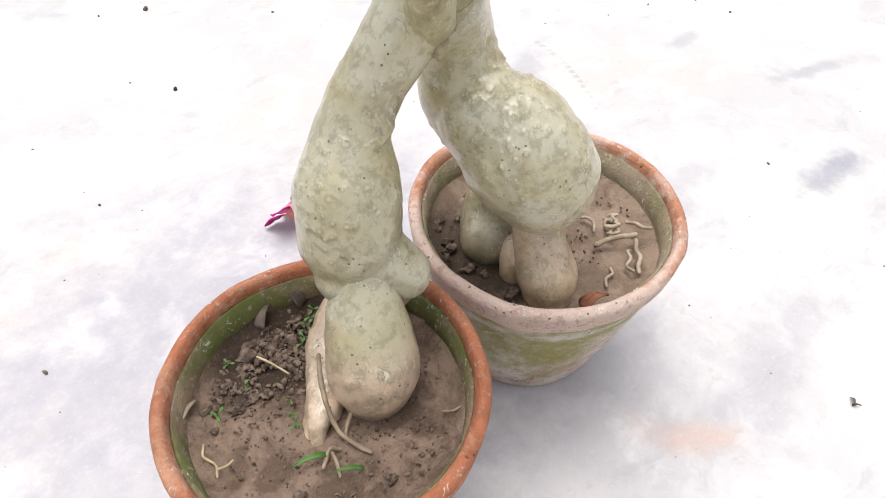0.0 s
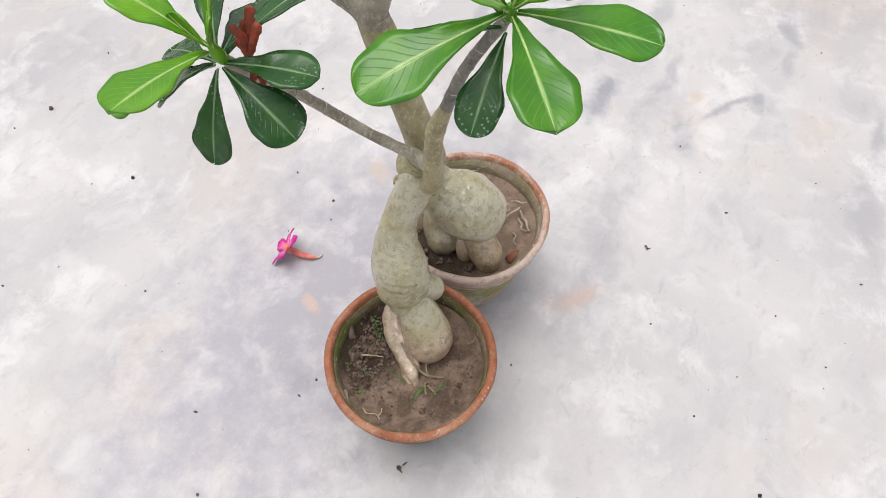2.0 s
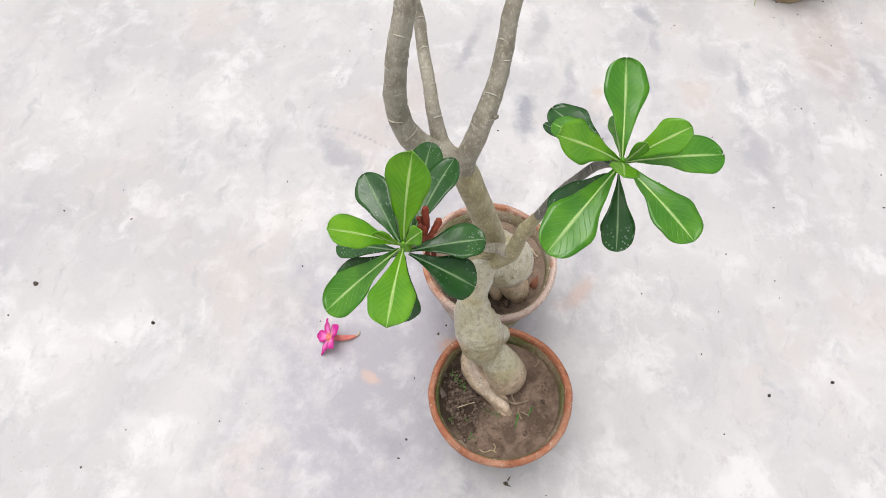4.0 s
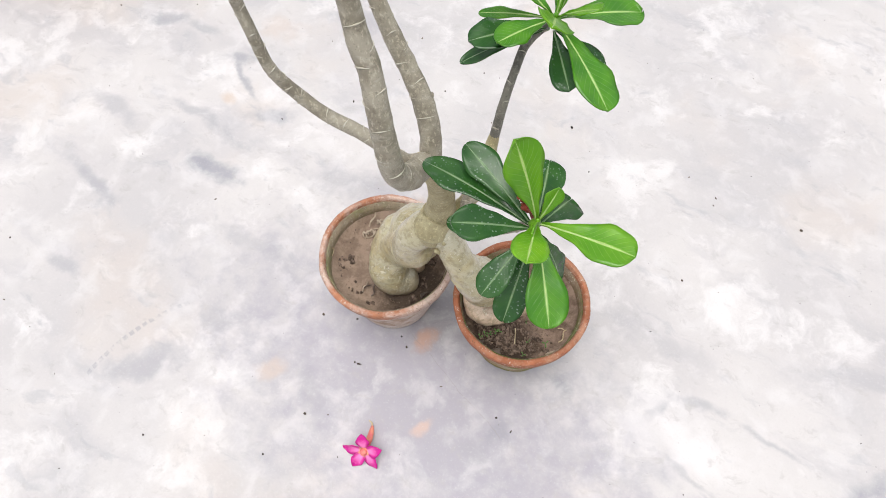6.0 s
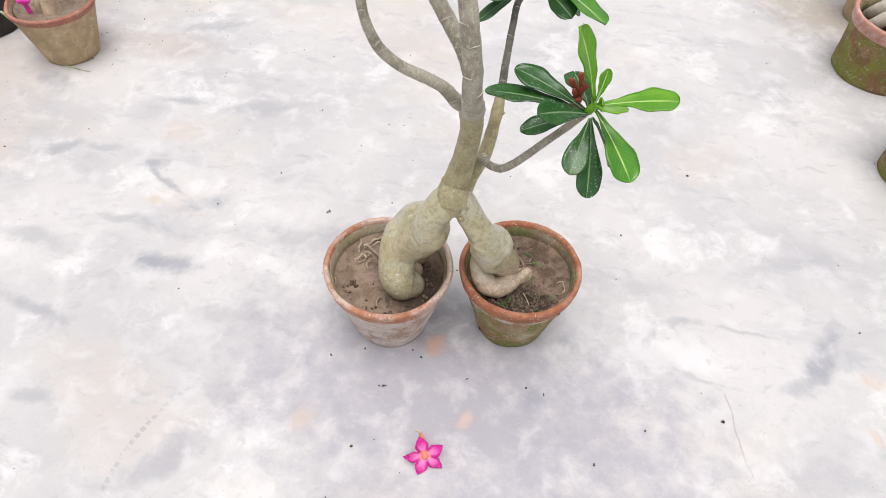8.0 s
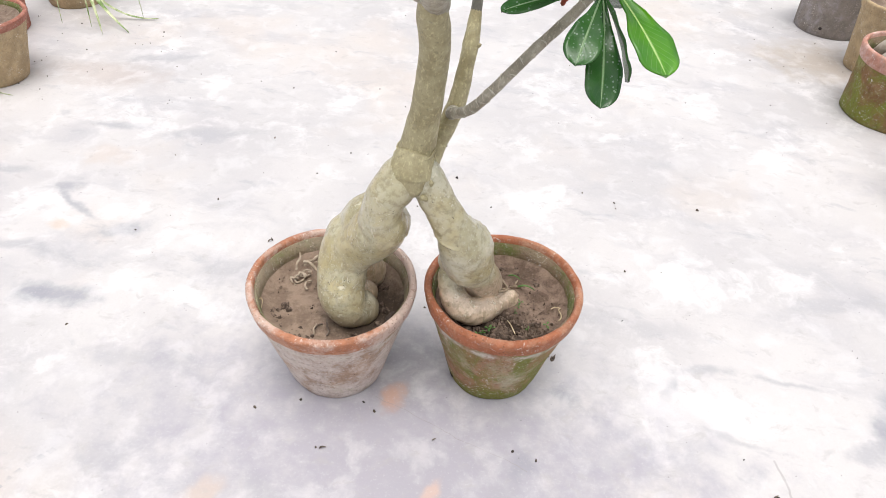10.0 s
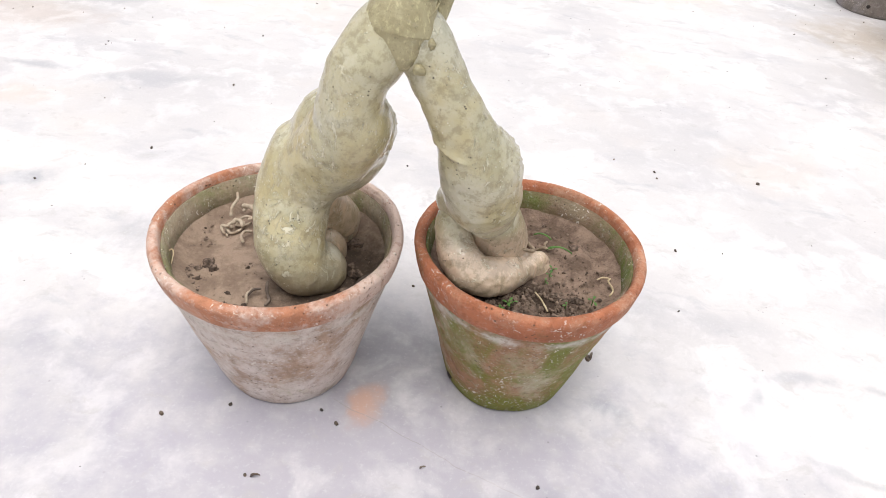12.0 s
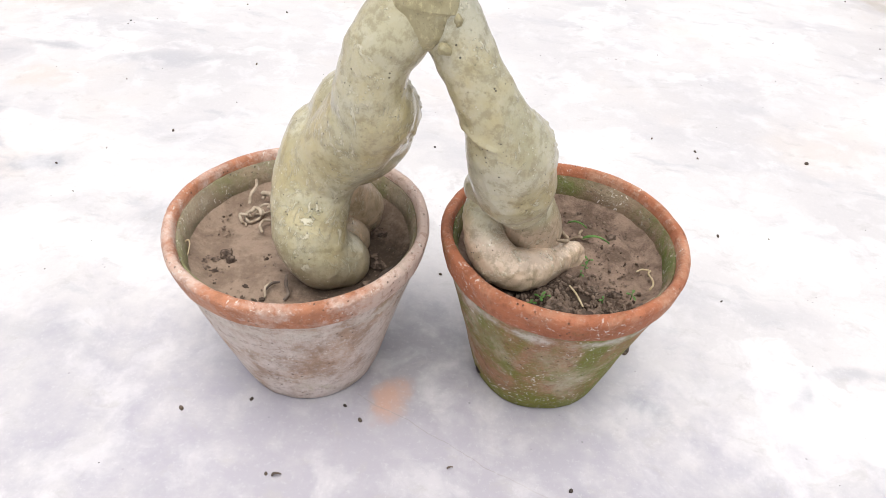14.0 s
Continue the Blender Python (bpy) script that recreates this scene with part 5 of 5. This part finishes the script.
soil_bed("potting_soil", POT_I[0], POT_I[1], 0.18, 0.112, SOIL_FAR, "soil in the grey pot", 0.002, 6.0)
clay_pot("flower_pot", POT_J[0], POT_J[1], 0.22, 0.115, 0.085, "plain brown clay pot behind the pink-rimmed one", TAN, TAN, INNER, 0.03, 18.0, "pots along the terrace")
soil_bed("potting_soil", POT_J[0], POT_J[1], 0.18, 0.094, SOIL_FAR, "soil in the brown pot", 0.002, 8.0)
clay_pot("flower_pot", POT_G[0], POT_G[1], 0.18, 0.11, 0.095, "short terracotta pot blotched with moss", RIM_A, RIM_A, INNER, 0.03, 21.0, "pots along the terrace")
soil_bed("potting_soil", POT_G[0], POT_G[1], 0.145, 0.09, SOIL_FAR, "soil in the short pot", 0.002, 5.0)
clay_pot("flower_pot", POT_D[0], POT_D[1], 0.20, 0.13, 0.12, "nearly black old clay pot", DARK_POT, DARK_POT, DARK_POT, 0.03, 24.0, "pots along the terrace")
soil_bed("potting_soil", POT_D[0], POT_D[1], 0.165, 0.108, SOIL_FAR, "soil in the black pot", 0.002, 2.0)
clay_pot("flower_pot", POT_H[0], POT_H[1], 0.20, 0.115, 0.085, "brown clay pot with a spider plant", TAN, RED_RIM, INNER, 0.03, 27.0, "pots along the terrace")
soil_bed("potting_soil", POT_H[0], POT_H[1], 0.165, 0.095, SOIL_FAR, "soil in the brown spider plant pot", 0.002, 1.0)
clay_pot("flower_pot", POT_K[0], POT_K[1], 0.19, 0.11, 0.092, "plain red terracotta pot beside the tan one", RED_RIM, RED_RIM, INNER, 0.03, 31.0, "pots along the terrace")
soil_bed("potting_soil", POT_K[0], POT_K[1], 0.155, 0.09, SOIL_FAR, "soil in the red pot", 0.002, 12.0)
clay_pot("flower_pot", POT_L[0], POT_L[1], 0.18, 0.11, 0.085, "terracotta pot under a spilling spider plant", RED_RIM, RED_RIM, INNER, 0.03, 35.0, "pots along the terrace")
soil_bed("potting_soil", POT_L[0], POT_L[1], 0.145, 0.09, SOIL_FAR, "soil under the spider plant", 0.002, 14.0)

# drain holes: dark discs on the wall give the shade inside by their colour
for cx, cy, r, turn, z in ((0.1827, 0.0215, 0.0762, 212, 0.016), (1.292, 1.128, 0.1292, 232, 0.028), (POT_I[0], POT_I[1], 0.117, 235, 0.03)):
    a = radians(turn)
    c = Vector((cx + r * math.cos(a), cy + r * math.sin(a), z))
    bm = bmesh.new()
    bmesh.ops.create_icosphere(bm, subdivisions=2, radius=1.0)
    for v in bm.verts:
        k = 1 + 0.3 * noise.noise(v.co * 2 + c * 50)
        v.co = c + Vector((-math.sin(a), math.cos(a), 0)) * (v.co.x * 0.0062 * k) + Vector((0, 0, v.co.y * 0.0055 * k)) + Vector((math.cos(a), math.sin(a), 0)) * (v.co.z * 0.002)
    tagged(new("drain_plug", mesh_of("drain_plug", bm, DARK_POT)), "dark disc standing in for the shaded drain hole of a clay pot", "drain plug", "clogged drain holes")

# young desert rose and a pink tag in the tan pot
ob = thing("young_desert_rose", (-1.219, 0.813, 0.148), "stubby pale desert rose stem in the tan pot", "plant")
part("stem", tube([(-1.217, 0.810, 0.138, 0.028), (-1.214, 0.815, 0.183, 0.027), (-1.209, 0.817, 0.233, 0.022), (-1.206, 0.820, 0.283, 0.018)], segs=18, wave=0.08, freq=30), SKIN_A, ob)
part("root", tube([(-1.241, 0.795, 0.143, 0.008), (-1.236, 0.793, 0.173, 0.009), (-1.226, 0.801, 0.208, 0.008)], segs=10, wave=0.15), SKIN_A, ob)
ob = thing("plant_tag", (-1.264, 0.780, 0.148), "bright magenta plastic flower pick in the tan pot", "plant tag")
part("stake", tube([(-1.264, 0.783, 0.143, 0.006), (-1.264, 0.781, 0.173, 0.0065), (-1.265, 0.779, 0.188, 0.008)], segs=10), MAGENTA, ob)
part("head", tube([(-1.276, 0.775, 0.190, 0.007), (-1.265, 0.779, 0.193, 0.009), (-1.254, 0.783, 0.190, 0.007)], segs=10), MAGENTA, ob)

# thick tangled roots in the pink-rimmed pot
ob = thing("tangled_caudex", (1.292, 1.128, 0.15), "old desert rose with thick pale interlaced roots", "plant")
for k in range(9):
    a = k * 0.72 + 0.3
    s, c = math.sin(a), math.cos(a)
    rows = [(1.292 + 0.105 * c, 1.128 + 0.105 * s, 0.150, 0.014), (1.292 + 0.082 * c - 0.02 * s, 1.128 + 0.082 * s + 0.02 * c, 0.185, 0.021), (1.292 + 0.045 * c - 0.02 * s, 1.128 + 0.045 * s + 0.02 * c, 0.222, 0.023), (1.292 + 0.012 * c, 1.128 + 0.012 * s, 0.262, 0.021), (1.292 - 0.01 * s, 1.128 + 0.01 * c, 0.31, 0.018)]
    part("root", tube(rows, segs=14, wave=0.14, freq=22), PALE_ROOT, ob, "thick pale interlaced root")


def strap_plant(x, y, z, tips, label):
    """An arching variegated strap-leaved plant."""
    ob = thing("spider_plant", (x, y, z), label, "plant")
    for tx, ty, tz, w in tips:
        bm = bmesh.new()
        far = math.hypot(tx - x, ty - y)
        blade(bm, (x + 0.1 * (tx - x), y + 0.1 * (ty - y), z), (tx, ty, tz), w, (0.05, 0.05, 1), 0.35 + 0.1 * far, 0.35, "strap", 16, 4, 0.0005, twist=0.4 * math.sin(tx * 40))
        part("leaf", bm, STRAP, ob, "long cream-striped leaf")
    return ob


def ring_tips(x, y, n, r0, r1, z0, z1, seed, w=0.012):
    rnd = random.Random(seed)
    rows = []
    for k in range(n):
        a, r = 6.283 * k / n + rnd.uniform(-0.2, 0.2), rnd.uniform(r0, r1)
        rows.append((x + r * math.cos(a), y + r * math.sin(a), rnd.uniform(z0, z1), w))
    return rows


strap_plant(POT_L[0], POT_L[1], 0.145, ring_tips(POT_L[0] - 0.06, POT_L[1], 10, 0.14, 0.19, 0.10, 0.26, 3) + [(-1.306, 0.611, 0.08, 0.017), (-1.303, 0.496, 0.06, 0.017), (-1.234, 0.387, 0.04, 0.017), (-1.259, 0.423, 0.05, 0.017), (-1.3, 0.392, 0.05, 0.017), (-1.3, 0.643, 0.15, 0.017)], "cream-striped spider plant spilling over its pot")
trailing = strap_plant(POT_H[0], POT_H[1], 0.165, ring_tips(POT_H[0], POT_H[1], 8, 0.12, 0.2, 0.10, 0.30, 5, 0.010) + [(-1.008, 1.265, 0.004, 0.011), (-1.128, 1.165, 0.006, 0.012), (-1.208, 1.145, 0.02, 0.010)], "striped spider plant trailing onto the floor")
for base, tip, sag in (((-1.205, 1.290, 0.170), (-1.076, 1.129, 0.003), 0.12), ((-1.170, 1.250, 0.110), (-0.964, 1.276, 0.006), -0.16), ((-1.185, 1.270, 0.120), (-1.007, 1.159, 0.004), -0.06)):
    bm = bmesh.new()
    blade(bm, base, tip, 0.017, (0.05, 0.05, 1), sag, 0.3, "strap", 16, 4, 0.0005)
    part("leaf", bm, STRAP, trailing, "long cream-striped leaf lying on the floor")
litter_leaf("grass_blade", (-1.318, 0.742, 0.176), (-1.232, 0.748, 0.006), 0.010, STRAP, "long striped grass blade hanging from the tan pot", "grass", -0.06, 0.2, (0.1, -0.9, 0.4))
litter_leaf("grass_blade", (-1.244, 0.756, 0.006), (-1.116, 0.729, 0.003), 0.009, STRAP, "long striped grass blade trailing on the concrete", "grass", -0.02, 0.2)
for k in range(14):
    a, r = k * 2.4, 0.02 + 0.005 * k
    x, y = 1.267 + r * math.cos(a), 0.639 + r * math.sin(a)
    ob = thing("seedling", (x, y, 0.168), "small bright green seedling in the dark mossy pot", "seedling", "weeds in the dark pot")
    for j in range(4):
        b = j * 1.6 + k
        bm = bmesh.new()
        blade(bm, (x, y, 0.166), (x + 0.012 * math.cos(b), y + 0.012 * math.sin(b), 0.184), 0.008, (0, 0, 1), 0.15, 0.2, "obovate", 5, 2, 0.0002)
        part("leaf", bm, WEED, ob)
